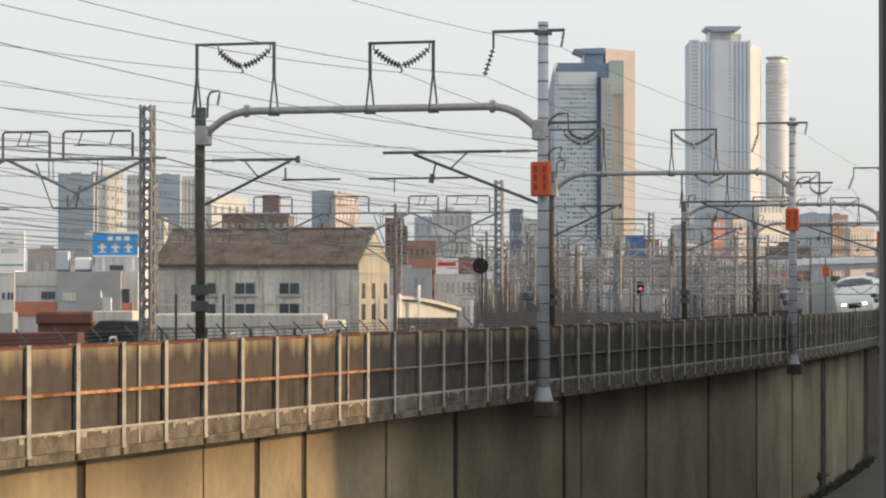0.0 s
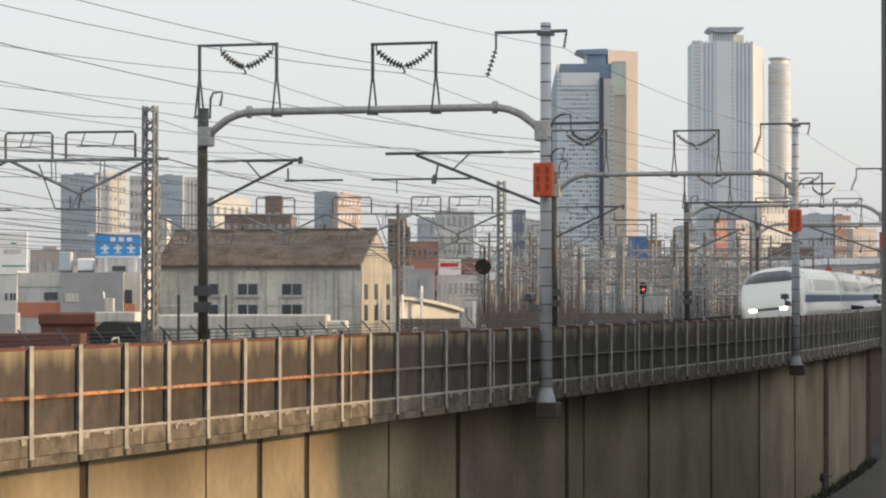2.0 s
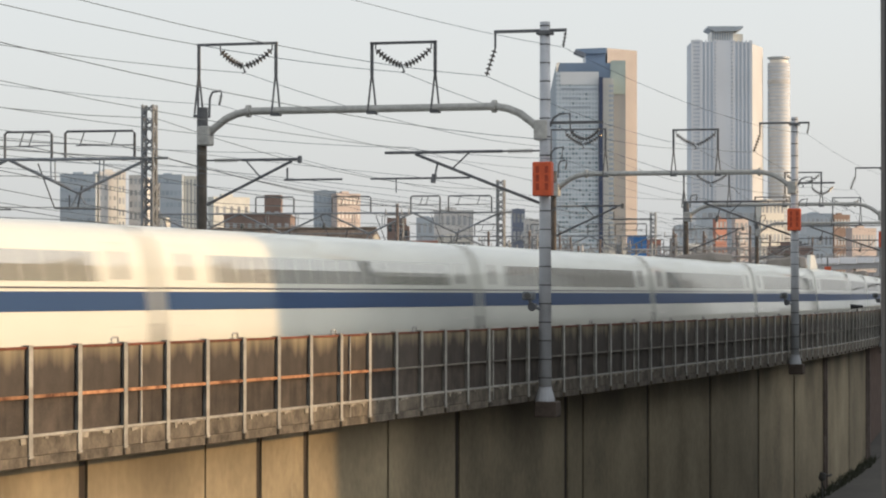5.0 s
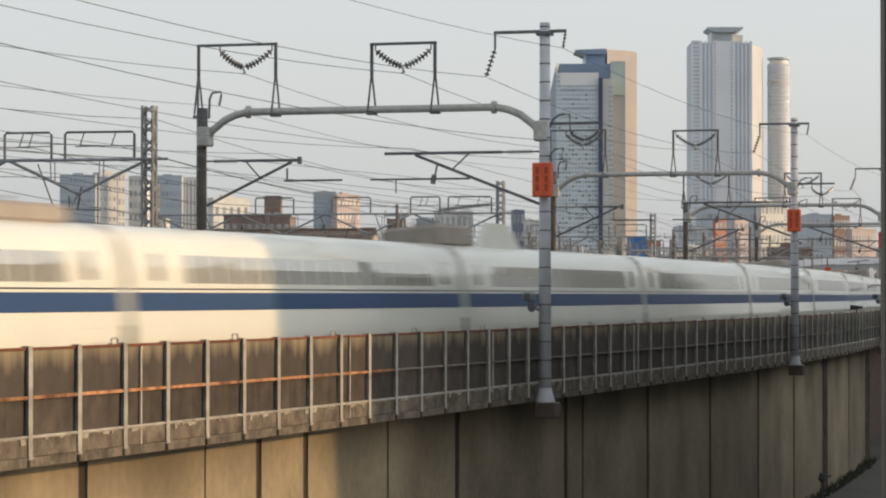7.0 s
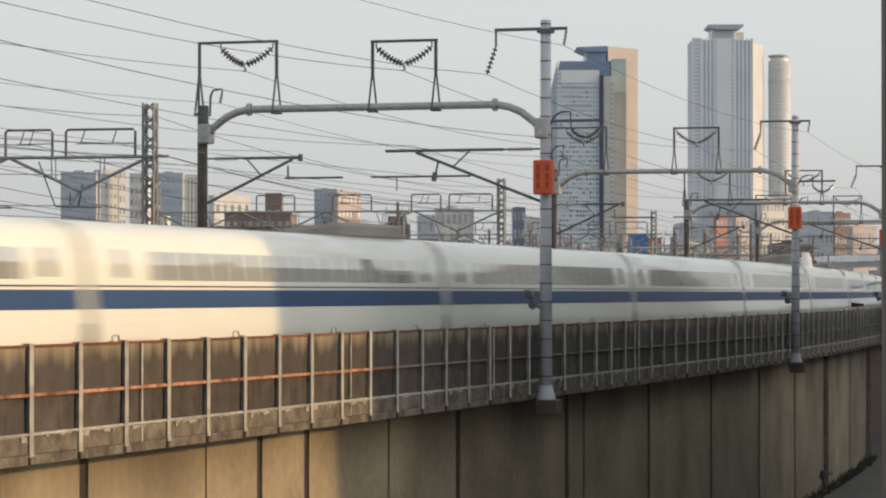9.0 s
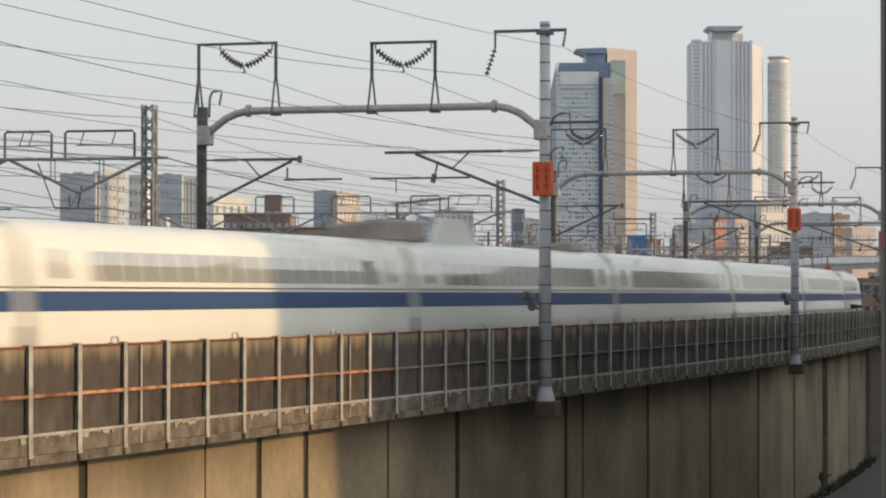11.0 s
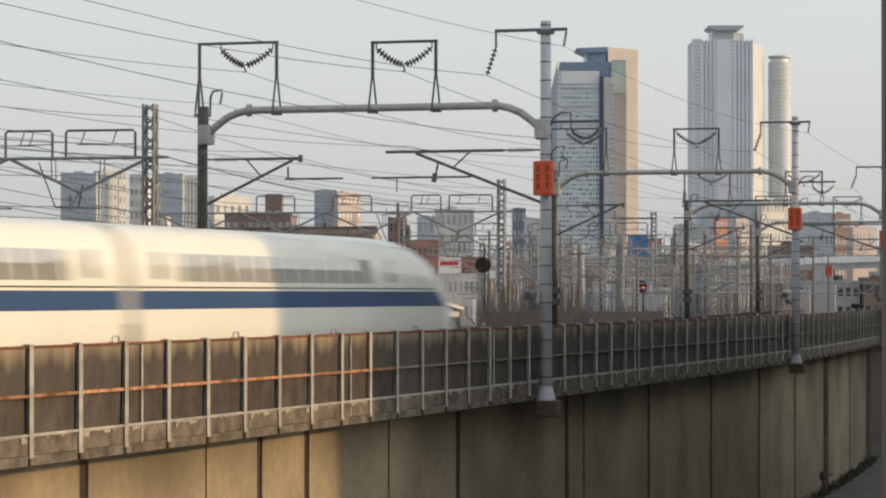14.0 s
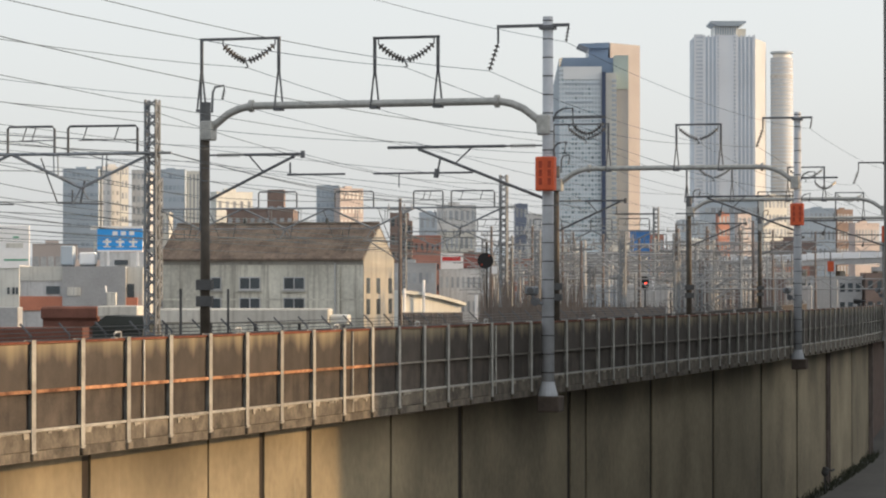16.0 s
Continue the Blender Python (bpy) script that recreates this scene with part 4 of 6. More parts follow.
def tower_white():
    D = 2750
    ob = thing("white_tower", "tall white office tower with vertical ribs and flat roof disc", "skyscraper", pose(0, D * 1.1, -1.02))
    ob.scale = (1.1, 1.1, 1.1)
    x0, x1, xs = 236.99, 294.89, 311.49
    top = 252.82
    part("core", bm_box(x0, x1, 0, 50, 0, top), M_CORE2, ob)
    sf = bmesh.new()
    a = [sf.verts.new((*p, 0)) for p in ((x1, 2), (xs, 52), (x1, 52))]
    b = [sf.verts.new((v.co.x, v.co.y, 251.53)) for v in a]
    for i in range(3):
        sf.faces.new((a[i], a[(i + 1) % 3], b[(i + 1) % 3], b[i]))
    sf.faces.new(b)
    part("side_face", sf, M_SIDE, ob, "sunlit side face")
    def add_rib(xa, xb, y, m):
        part("rib", bm_box(xa, xb, y, 1, 0, top + 1.5), m, ob)
    px = lambda p: 0.00 + (p - 784) * 0.5411
    for a, b in ((1222, 1225), (1237, 1242), (1246, 1249), (1253, 1256), (1260, 1263), (1266, 1292), (1296, 1300), (1304, 1307), (1311, 1314), (1318, 1321), (1325, 1330)):
        add_rib(px(a), px(b), -1.1, M_COOL)
    for xa, xb, y, h in ((1222, 1238, -1.0, 2.3), (1263, 1266, -1.3, 2.4), (1292, 1296, -1.3, 2.4)):
        band = part("floor_band", bm_box(px(xa), px(xb), y, 0.4, 0, h), M_COOL, ob)
        band.matrix_basis = pose(0, 0, 76.43)
        for i in range(1, 48):
            again(band, ob, pose(0, 0, 76.43 + i * 3.75))
    part("crown", bm_box(px(1258), px(1299), 4, 40, top, 263.10), M_WHITE, ob)
    for i in range(9):
        part("crown_fin", bm_box(px(1260 + i * 4.3), px(1262 + i * 4.3), 3, 5, top, 262.56), M_SLATEB, ob)
    part("crown_side", bm_box(px(1299), px(1316), 12, 40, top, 261.48), M_PALE, ob)
    bm = bmesh.new()
    for k, (f, z) in enumerate((((1264, 1303), 263.10), ((1251, 1314), 266.35), ((1251, 1314), 267.97))):
        vs = [bm.verts.new((px(f[i]), y, z)) for i, y in ((0, 0), (1, 0), (1, 46), (0, 46))]
        if k:
            for i in range(4):
                bm.faces.new((prev[i], prev[(i + 1) % 4], vs[(i + 1) % 4], vs[i]))
        prev = vs
    bm.faces.new(prev)
    part("roof_disc", bm, M_SLATEB, ob, "dark flat roof plate")
    # round companion tower
    ob = thing("round_tower", "slim pale round tower with a dark flat cap", "skyscraper", pose(327.86 * 1.1, (D + 60) * 1.1, -1.02))
    ob.scale = (1.1, 1.1, 1.1)
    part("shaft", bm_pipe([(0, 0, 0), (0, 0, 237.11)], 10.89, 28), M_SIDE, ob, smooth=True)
    band = part("floor_band", bm_pipe([(0, 0, 0), (0, 0, 1.2)], 11.00, 28), M_CORE2, ob)
    for i in range(44):
        again(band, ob, pose(0, 0, 77.87 + i * 3.6))
    part("belt", bm_pipe([(0, 0, 217.20), (0, 0, 219.97)], 11.22, 28), M_GREY, ob)
    part("head", bm_pipe([(0, 0, 237.11), (0, 0, 240.42)], 8.85, 24), M_WHITE, ob)
    part("opening", bm_box(-3.87, 2.76, -9.40, 0, 232.68, 237.11), M_DGREY, ob)
    part("cap", bm_pipe([(0, 0, 240.42), (0, 0, 241.53), (0, 0, 243.19)], [8.85, 11.06, 11.06], 24), M_SLATEB, ob, "dark flat cap")


tower_glass()
tower_white()

# office blocks of the middle distance
building(-200.69, -182.10, 73.48, 1500, 40, M_SLATEB, "blue grey glass office block, lower on one side", 8, 14, pane=M_BANDB, side=False, wide=0.8, tall=0.35)
building(-183.02, -166.38, 75.09, 1512, 40, M_SIDE, "sunlit beige tower block beside a glass block", 6, 14, turn=38, side=False, wide=0.5, tall=0.4)
building(-171.45, -167.31, 75.46, 1508, 30, M_PALE, "slim white stair tower on the skyline", 2, 12, turn=30, side=False)
building(-166.88, -159.70, 73.72, 1520, 40, M_GREY, "grey office block behind a lattice mast", 3, 12, side=False)
building(-142.14, -127.81, 68.98, 1400, 40, M_SLATEB, "dark blue glass office block", 7, 12, pane=M_BANDB, side=False, wide=0.8, tall=0.4)
building(-128.73, -121.51, 68.57, 1410, 40, M_PALE, "white striped office block", 4, 1, side=False, wide=0.45, tall=0.96)
building(-100.54, -96.80, 37.23, 1000, 15, M_BEIGE, "small beige apartment block", 3, 4)
building(-73.49, -60.38, 41.08, 905, 30, M_CREAM, "plain cream apartment block", 5, 5, turn=30, side=False, wide=0.4, tall=0.35)
building(-53.71, -37.46, 29.81, 700, 25, M_BROWN, "brown tiled apartment house with a roof tower", 9, 4, crown=False)
building(-44.11, -40.09, 34.81, 705, 8, M_BROWN, "dark brown lift tower on an apartment house", 2, 2, crown=False)
building(-59.34, -49.11, 57.62, 1305, 40, M_SLATEB, "grey blue high-rise with dark bands", 5, 9, pane=M_BANDB, side=False)
building(-49.62, -36.58, 56.09, 1300, 40, M_PEACH, "peach high-rise with white balconies", 6, 9, turn=38, pane=M_WHITE, side=False, wide=0.35, tall=0.5)
building(-10.33, -6.96, 24.16, 520, 10, M_BROWN, "dark red brown stepped building", 3, 6, crown=False)
building(-8.26, -6.10, 22.24, 500, 10, M_BROWN, "dark brown narrow house", 2, 6)
building(-7.49, -1.21, 20.82, 560, 20, M_BRICKF, "red brick office building", 6, 4, wide=0.3, tall=0.3, side=False, crown=False)
building(-2.69, 7.78, 32.84, 765, 20, M_GREY, "grey apartment building behind catenary", 7, 6)
building(-1.79, 6.61, 24.44, 700, 20, M_BEIGE, "beige apartment building with small windows", 7, 4)
building(-12.53, -2.30, 45.34, 1300, 30, M_SLATEB, "pale blue distant office block", 4, 5, side=False)
building(3.31, 7.56, 18.04, 600, 12, M_BROWN, "low maroon house by the yard", 3, 2)
building(35.71, 42.20, 55.18, 1500, 30, M_NAVY, "dark blue glass office block far off", 3, 6, side=False)
building(41.08, 47.93, 48.54, 1450, 30, M_GREY, "grey distant office block", 3, 5, side=False)
building(89.82, 101.29, 37.12, 1100, 25, M_SLATEB, "grey blue office block", 6, 6, side=False)
building(170.47, 209.72, 69.42, 1900, 40, M_SLATEB, "broad slate grey podium block under the towers", 10, 6, side=False, crown=False, tall=0.35, wide=0.8)
building(65.84, 69.28, 28.99, 700, 15, M_BRICKF, "red brown apartment block with pale top floor", 3, 8, turn=30)
building(69.51, 73.58, 28.45, 690, 15, M_PEACH, "orange brown apartment block with balconies", 3, 8, turn=30)
building(164.10, 179.44, 59.02, 1500, 30, M_PALE, "pale office block in evening sun", 6, 8, turn=30, side=False)
building(151.58, 162.44, 44.29, 1200, 30, M_SLATEB, "blue grey office block with a roof turret", 6, 6, side=False)
building(168.72, 177.82, 45.22, 1250, 30, M_BROWN, "brown office block in evening sun", 5, 6, turn=30, side=False)
building(112.70, 121.52, 28.84, 800, 20, M_PEACH, "long peach apartment house", 8, 4, turn=30, side=False)
building(40.01, 43.79, 22.94, 620, 8, mat("bright blue panel", (0.04, 0.16, 0.42), 0.5, bump=0), "bright blue shop front building", 4, 1, side=False, crown=False, wide=0.2, tall=0.2)
building(45.46, 48.36, 22.59, 640, 10, M_BRICKF, "small red brick house by the yard", 3, 4)

building(3.15, 6.6, 16.9, 545, 10, mat("maroon tile facade", (0.30, 0.115, 0.10), 0.8, spread=0.2, scale=0.3, fine=4), "low maroon tiled building beside a signboard", 5, 2, wide=0.3, tall=0.25, side=False, crown=False)
building(-9.0, -1.6, 14.2, 430, 9, M_DGREY, "low grey workshop with a flat roof by the yard", 8, 2, side=False, wide=0.5, tall=0.4, pane=M_PANEF)
building(-1.2, 6.2, 13.4, 440, 9, M_GREY, "low grey storehouse with dull windows by the yard", 9, 2, side=False, wide=0.45, tall=0.45, crown=False, pane=M_PANEF)

# low houses that fill the city between
rng = random.Random(7)
walls = (M_GREY, M_BEIGE, M_PALE, M_BROWN, M_BRICKF, M_WHITE, M_DGREY, M_PEACH, M_TAN, M_GREY, M_BEIGE)
words = {M_GREY: "grey rendered", M_BEIGE: "beige rendered", M_PALE: "pale stone", M_BROWN: "brown tiled", M_BRICKF: "red brick", M_WHITE: "white", M_DGREY: "dark grey", M_PEACH: "peach tiled", M_TAN: "tan"}
for i in range(86):
    d = rng.uniform(430, 1150)
    u = rng.uniform(-0.16, 0.16)
    w = rng.uniform(0.008, 0.016) * d
    if u < 0:
        top = 10.2 + d * rng.uniform(0.004, 0.017)
    else:
        top = 10.2 + d * rng.uniform(0.006, 0.018)
    m = rng.choice(walls)
    deep, cols, rows, turn, side, crown, wide, tall = w * rng.uniform(0.5, 1.0), rng.randint(3, 6), rng.randint(2, 4), rng.uniform(-12, 12), rng.random() < 0.4, rng.random() < 0.5, rng.uniform(0.4, 0.75), rng.uniform(0.35, 0.6)
    if abs(u) < 0.022 and d < 600:
        continue   # a clear view to the signboard and the brick office
    building(u * d - w / 2, u * d + w / 2, top, d, deep, m, words[m] + " low city building with rows of windows", cols, rows, turn=turn, side=side, crown=crown, wide=wide, tall=tall)

# far hills
bm = bmesh.new()
xs = np.linspace(-1500, 1500, 121)
tops = [60 + 40 * noise.noise((x * 0.0012, 1.7, 0)) + 14 * noise.noise((x * 0.006, 4.2, 0)) for x in xs]
fr = [bm.verts.new((x, 4300, 0)) for x in xs]
rd = [bm.verts.new((x, 4500, z)) for x, z in zip(xs, tops)]
bk = [bm.verts.new((x, 4700, 0)) for x in xs]
for a, b in ((fr, rd), (rd, bk)):
    for i in range(120):
        bm.faces.new((a[i], a[i + 1], b[i + 1], b[i]))
tagged(part("hills", bm, M_HILL), "wooded hills on the horizon, painted pale blue for haze", "hill", kind="structure")


# ---- buildings beside the yard ----
def warehouse():
    D = 220
    L, W, E, R = 16.2, 9.5, 12.55, 15.22
    ob = thing("warehouse", "old cream warehouse with a dark ribbed gable roof", "warehouse", pose(-6.41, D, 0, 0, 0, -13))
    bm = bmesh.new()
    f = [bm.verts.new(p) for p in ((0, 0, 0), (0, W, 0), (0, W, E), (0, W / 2, R - 0.12), (0, 0, E))]
    g = [bm.verts.new((-L, v.co.y, v.co.z)) for v in f]
    for i in range(5):
        bm.faces.new((f[i], f[(i + 1) % 5], g[(i + 1) % 5], g[i]))
    bm.faces.new(g[::-1])
    bm.faces.new(f)
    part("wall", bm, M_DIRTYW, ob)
    gab = bmesh.new()
    a = [gab.verts.new((0.05, y, z)) for y, z in ((0, 0), (W, 0), (W, E), (W / 2, R - 0.1), (0, E))]
    b = [gab.verts.new((0.004, v.co.y, v.co.z)) for v in a]
    for i in range(5):
        gab.faces.new((a[i], a[(i + 1) % 5], b[(i + 1) % 5], b[i]))
    gab.faces.new(a)
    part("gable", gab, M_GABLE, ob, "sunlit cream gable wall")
    for s in (0, 1):
        rf = bmesh.new()
        y0, y1 = (-0.35, W / 2) if s == 0 else (W + 0.35, W / 2)
        z0 = E - 0.12
        for xa, xb, up in ((-L - 0.3, 0.02, 0.0),):
            v = [rf.verts.new(p) for p in ((xa, y0, z0), (xb, y0, z0), (xb, y1, R), (xa, y1, R), (xa, y0, z0 + 0.16), (xb, y0, z0 + 0.16), (xb, y1, R + 0.16), (xa, y1, R + 0.16))]
            for q in ((0, 1, 2, 3), (7, 6, 5, 4), (0, 4, 5, 1), (1, 5, 6, 2), (2, 6, 7, 3), (3, 7, 4, 0)):
                rf.faces.new([v[i] for i in q])
        o = part("roof", rf, M_ROOF, ob, "dark brown corrugated roof slope")
        if s == 0:
            for i in range(28):
                x = -L - 0.1 + i * (L + 0.1) / 27.5
                r = bmesh.new()
                tube(r, (x, y0, z0 + 0.15), (x, y1, R + 0.15), 0.03, n=5)
                part("roof_rib", r, M_ROOF, o)
    part("ridge_cap", bm_pipe([(-L - 0.3, W / 2, R + 0.17), (0.05, W / 2, R + 0.17)], 0.13, 8), M_ROOF, ob)
    part("eave_board", bm_box(-L, 0.03, -0.06, 0.0, E - 0.42, E - 0.1), M_GABLE, ob)
    for i in range(4):
        part("string_course", bm_box(-L + i * L / 4, -L + (i + 1) * L / 4 - 0.02, -0.03, 0.0, 9.39, 9.52), M_DIRTYW, ob)
    part("downpipe", bm_pipe([(-2.2, -0.1, 4), (-2.2, -0.1, E - 0.3)], 0.07, 8), M_GREY, ob)
    part("corner_pier", bm_box(-2.05, -1.85, -0.12, 0.0, 0, E - 0.43), M_DIRTYW, ob)
    for x in (-12.2, -9.05, -5.5):
        for z in (10.69, 9.09):
            fr = part("window", bm_box(x - 0.85, x + 0.85, -0.04, 0.02, z - 0.55, z + 0.5), M_GREY, ob)
            for dx in (-0.41, 0.41):
                part("pane", bm_box(x + dx - 0.36, x + dx + 0.36, -0.06, -0.041, z - 0.4, z + 0.42), M_PANE, fr)
            part("sill", bm_box(x - 0.95, x + 0.95, -0.14, 0.0, z - 0.68, z - 0.56), M_GABLE, fr)
    for y in (1.3, 4.4, 8.2):
        for z in (10.52, 8.90):
            part("gable_window", bm_box(0.052, 0.09, y - 0.5, y + 0.5, z - 0.6, z + 0.6), M_PANE, ob)
    for x in (-10.9, -4.2):
        fin = part("roof_finial", bm_pipe([(x, W / 2, R + 0.2), (x, W / 2, R + 0.6)], [0.16, 0.09], 8), M_DARKROOF, ob)


warehouse()


def hall():
    """The low cream hall with a bowed roof, and the pale canopy before the warehouse."""
    ob = thing("cream_hall", "low cream hall with a bowed sheet roof", "hall", pose(-4.25, 260, 0, 0, 0, 38))
    w = 5.78 / 0.82
    bm = bmesh.new()
    prof = [(w * i / 10, 8.89 + 1.13 * (1 - (i / 10) ** 1.7) - 0.2) for i in range(11)]
    a = [bm.verts.new((x, 0, z)) for x, z in prof] + [bm.verts.new((w, 0, 0)), bm.verts.new((0, 0, 0))]
    b = [bm.verts.new((v.co.x, 18, v.co.z)) for v in a]
    for i in range(len(a)):
        bm.faces.new((a[i], a[(i + 1) % len(a)], b[(i + 1) % len(a)], b[i]))
    bm.faces.new(a)
    bm.faces.new(b[::-1])
    part("wall", bm, M_CREAM, ob)
    bm = bmesh.new()
    a = [bm.verts.new((x * 1.03, -0.5, z + 0.02)) for x, z in prof] + [bm.verts.new((x * 1.03, -0.5, z + 0.32)) for x, z in reversed(prof)]
    b = [bm.verts.new((v.co.x, 18.3, v.co.z)) for v in a]
    for i in range(len(a)):
        bm.faces.new((a[i], a[(i + 1) % len(a)], b[(i + 1) % len(a)], b[i]))
    bm.faces.new(a)
    bm.faces.new(b[::-1])
    part("roof", bm, M_CREAM, ob, "cream bowed roof sheet")
    for x in (2.1, -0.1):
        part("vent_post", bm_box(x, x + 0.18, -0.8, -0.6, 6, 11.09 if x > 0 else 10.32), M_SIGNW, ob)
    ob = thing("canopy", "long pale corrugated canopy roof in front of a warehouse", "canopy", pose(-20.03, 200, 0))
    cw = 13.14
    part("roof", bm_box(0, cw * 0.9, 0, 6, 7.85, 8.88, bevel=0.1), M_BEIGE, ob)
    part("lower_roof", bm_box(cw * 0.9 + 0.01, cw, 0.5, 6, 7.78, 8.44, bevel=0.08), M_CREAM, ob)
    for i in range(5):
        part("post", bm_box(0.3 + i * 3.1, 0.5 + i * 3.1, 1, 1.2, 0, 7.85), M_STEEL, ob)


hall()


def left_block():
    D = 350
    ob = thing("grey_factory", "grey factory with beige parapet and terracotta base band", "factory", pose(0, D, 0))
    part("wall", bm_box(-52.06, -46.83, 0, 18, 0, 11.33), M_GREY, ob)
    part("parapet", bm_box(-52.06, -46.76, -0.15, 18, 11.33, 13.05), M_BEIGE, ob)
    part("wing", bm_box(-46.83 + 0.01, -39.12, -0.4, 18, 0, 13.05), M_DGREY, ob, "dark grey siding wing")
    part("terracotta_band", bm_box(-52.06, -46.83, -0.2, 0, 7.68, 9.40), M_ORANGE, ob)
    part("penthouse", bm_box(-42.77, -37.19, 4, 16, 13.05 - 0.1, 14.84), M_GREY, ob)
    w = part("window", bm_box(-48.83, -47.17, -0.1, 0.1, 9.68, 10.64), M_PANE, ob)
    # lit window: the light inside is only a beige colour
    w = part("window", bm_box(-46.21, -44.62, -0.5, -0.3, 9.47, 10.50), M_BEIGE, ob, "lit window, its light given as beige colour")
    part("mullion", bm_box(-45.45, -45.38, -0.52, -0.5, 9.47, 10.50), M_DGREY, w)
    part("window", bm_box(-40.97, -39.32, 3.8, 4.1, 13.26, 13.88), M_PANE, ob)
    part("side_wing", bm_box(-39.12, -37.12, 0.5, 16, 0, 12.98), M_BEIGE, ob)
    part("side_door", bm_box(-38.98, -38.15, 0.2, 0.6, 8.99, 10.92), M_PANE, ob)
    part("side_band", bm_box(-39.25, -37.74, 0.1, 0.5, 8.16, 9.26), M_ORANGE, ob)
    ob = thing("white_tank", "white rooftop water tank", "tank", pose(-44.46, 356, 13.05))
    part("tank", bm_box(-1.0, 1.0, -1, 1, 0.25, 1.79, bevel=0.15), M_SIGNW, ob)
    part("stand", bm_box(-0.9, 0.9, -0.9, 0.9, 0, 0.25), M_STEEL, ob)
    ob = thing("blue_tank", "blue grey rooftop cooling unit", "tank", pose(-46.96, 356, 13.05))
    part("tank", bm_box(-0.8, 0.8, -1, 1, 0.2, 2.62, bevel=0.15), M_SLATEB, ob)
    part("stand", bm_box(-0.7, 0.7, -0.9, 0.9, 0, 0.2), M_STEEL, ob)
    ob = thing("air_conditioner", "white box unit on the factory wall", "air conditioner", pose(-40.32, 345, 0))
    part("cabinet", bm_box(-0.5, 0.6, -0.5, 0.5, 8.33, 9.89, bevel=0.03), M_BEIGE, ob)
    part("pipe", bm_pipe([(-0.6, 0, 9.89), (-0.7, 0, 10.70)], 0.1, 8), M_SIGNW, ob)
    part("stand", bm_box(-0.45, 0.55, -0.45, 0.45, 0, 8.33), M_GREY, ob)
    ob = thing("yellow_house", "pale yellow house with small windows", "house", pose(-60.11, 380, 0))
    part("wall", bm_box(0, 3.51, 0, 10, 0, 13.07), M_CREAM, ob)
    part("roof", bm_box(-0.2, 3.59, -0.2, 10.2, 13.07, 13.44), M_SIGNW, ob)
    for x in (26, 35, 41):
        part("window", bm_box(1.94 + (x - 26) * 0.075, 2.24 + (x - 26) * 0.075, -0.1, 0.1, 9.63, 10.53), M_PANE, ob)
    ob = thing("shed", "rust red metal roofed shed beside the tracks", "shed", pose(-42.20, 300, 0))
    part("wall", bm_box(0, 5.78, 0, 8, 0, 7.10), M_RUSTROOF, ob)
    part("roof", bm_box(-0.2, 5.84, -0.4, 8.2, 7.10, 8.45, bevel=0.2), M_RUSTROOF, ob)
    ob = thing("shed", "pale grey metal shed beside the tracks", "shed", pose(-35.03, 290, 0))
    part("wall", bm_box(0, 3.77, 0, 8, 0, 7.48), M_GREY, ob)
    part("roof", bm_box(-0.2, 3.82, -0.3, 8.2, 7.48, 8.57, bevel=0.1), M_BEIGE, ob)
    ob = thing("shed", "dark green low shed roof beside the tracks", "shed", pose(-22.45, 180, 0))
    bm = bmesh.new()
    w = 3.54
    a = [bm.verts.new(p) for p in ((0, 0, 7.74), (w, 0, 7.74), (w * 0.95, 0, 8.51), (w * 0.3, 0, 8.59))]
    b = [bm.verts.new(v.co + Vector((0, 7, 0))) for v in a]
    for i in range(4):
        bm.faces.new((a[i], a[(i + 1) % 4], b[(i + 1) % 4], b[i]))
    bm.faces.new(a)
    bm.faces.new(b[::-1])
    part("roof", bm, M_DARKROOF, ob)
    part("wall", bm_box(0.2, w - 0.2, 0.3, 6.7, 0, 7.74), M_DARKROOF, ob)
    ob = thing("freight_wagon", "dark grey freight wagon in the yard", "wagon", pose(-38.44, 240, 0))
    part("body", bm_box(0, 2.60, 0, 2.6, 6.4, 8.76, bevel=0.05), M_DGREY, ob)
    part("underframe", bm_box(0.1, 2.55, 0.2, 2.4, 5.3, 6.4), M_UNDER, ob)
    ob = thing("freight_wagon", "rust red freight wagon beside the far parapet", "wagon", pose(-23.73, 150, 0))
    part("body", bm_box(0, 4.72, 0, 2.6, 6.9, 8.23, bevel=0.05), M_RUSTROOF, ob)
    part("underframe", bm_box(0.1, 4.69, 0.2, 2.4, 5.3, 6.9), M_UNDER, ob)
    # yard embankment that carries the sidings
    tagged(part("embankment", ribbon(30, 480, [(14.0, 0.004), (14.4, 5.3), (170, 5.3), (170, 0.004)], 5.0), M_BALLAST), "brown ballast embankment of the rail yard", "embankment", kind="structure")


left_block()


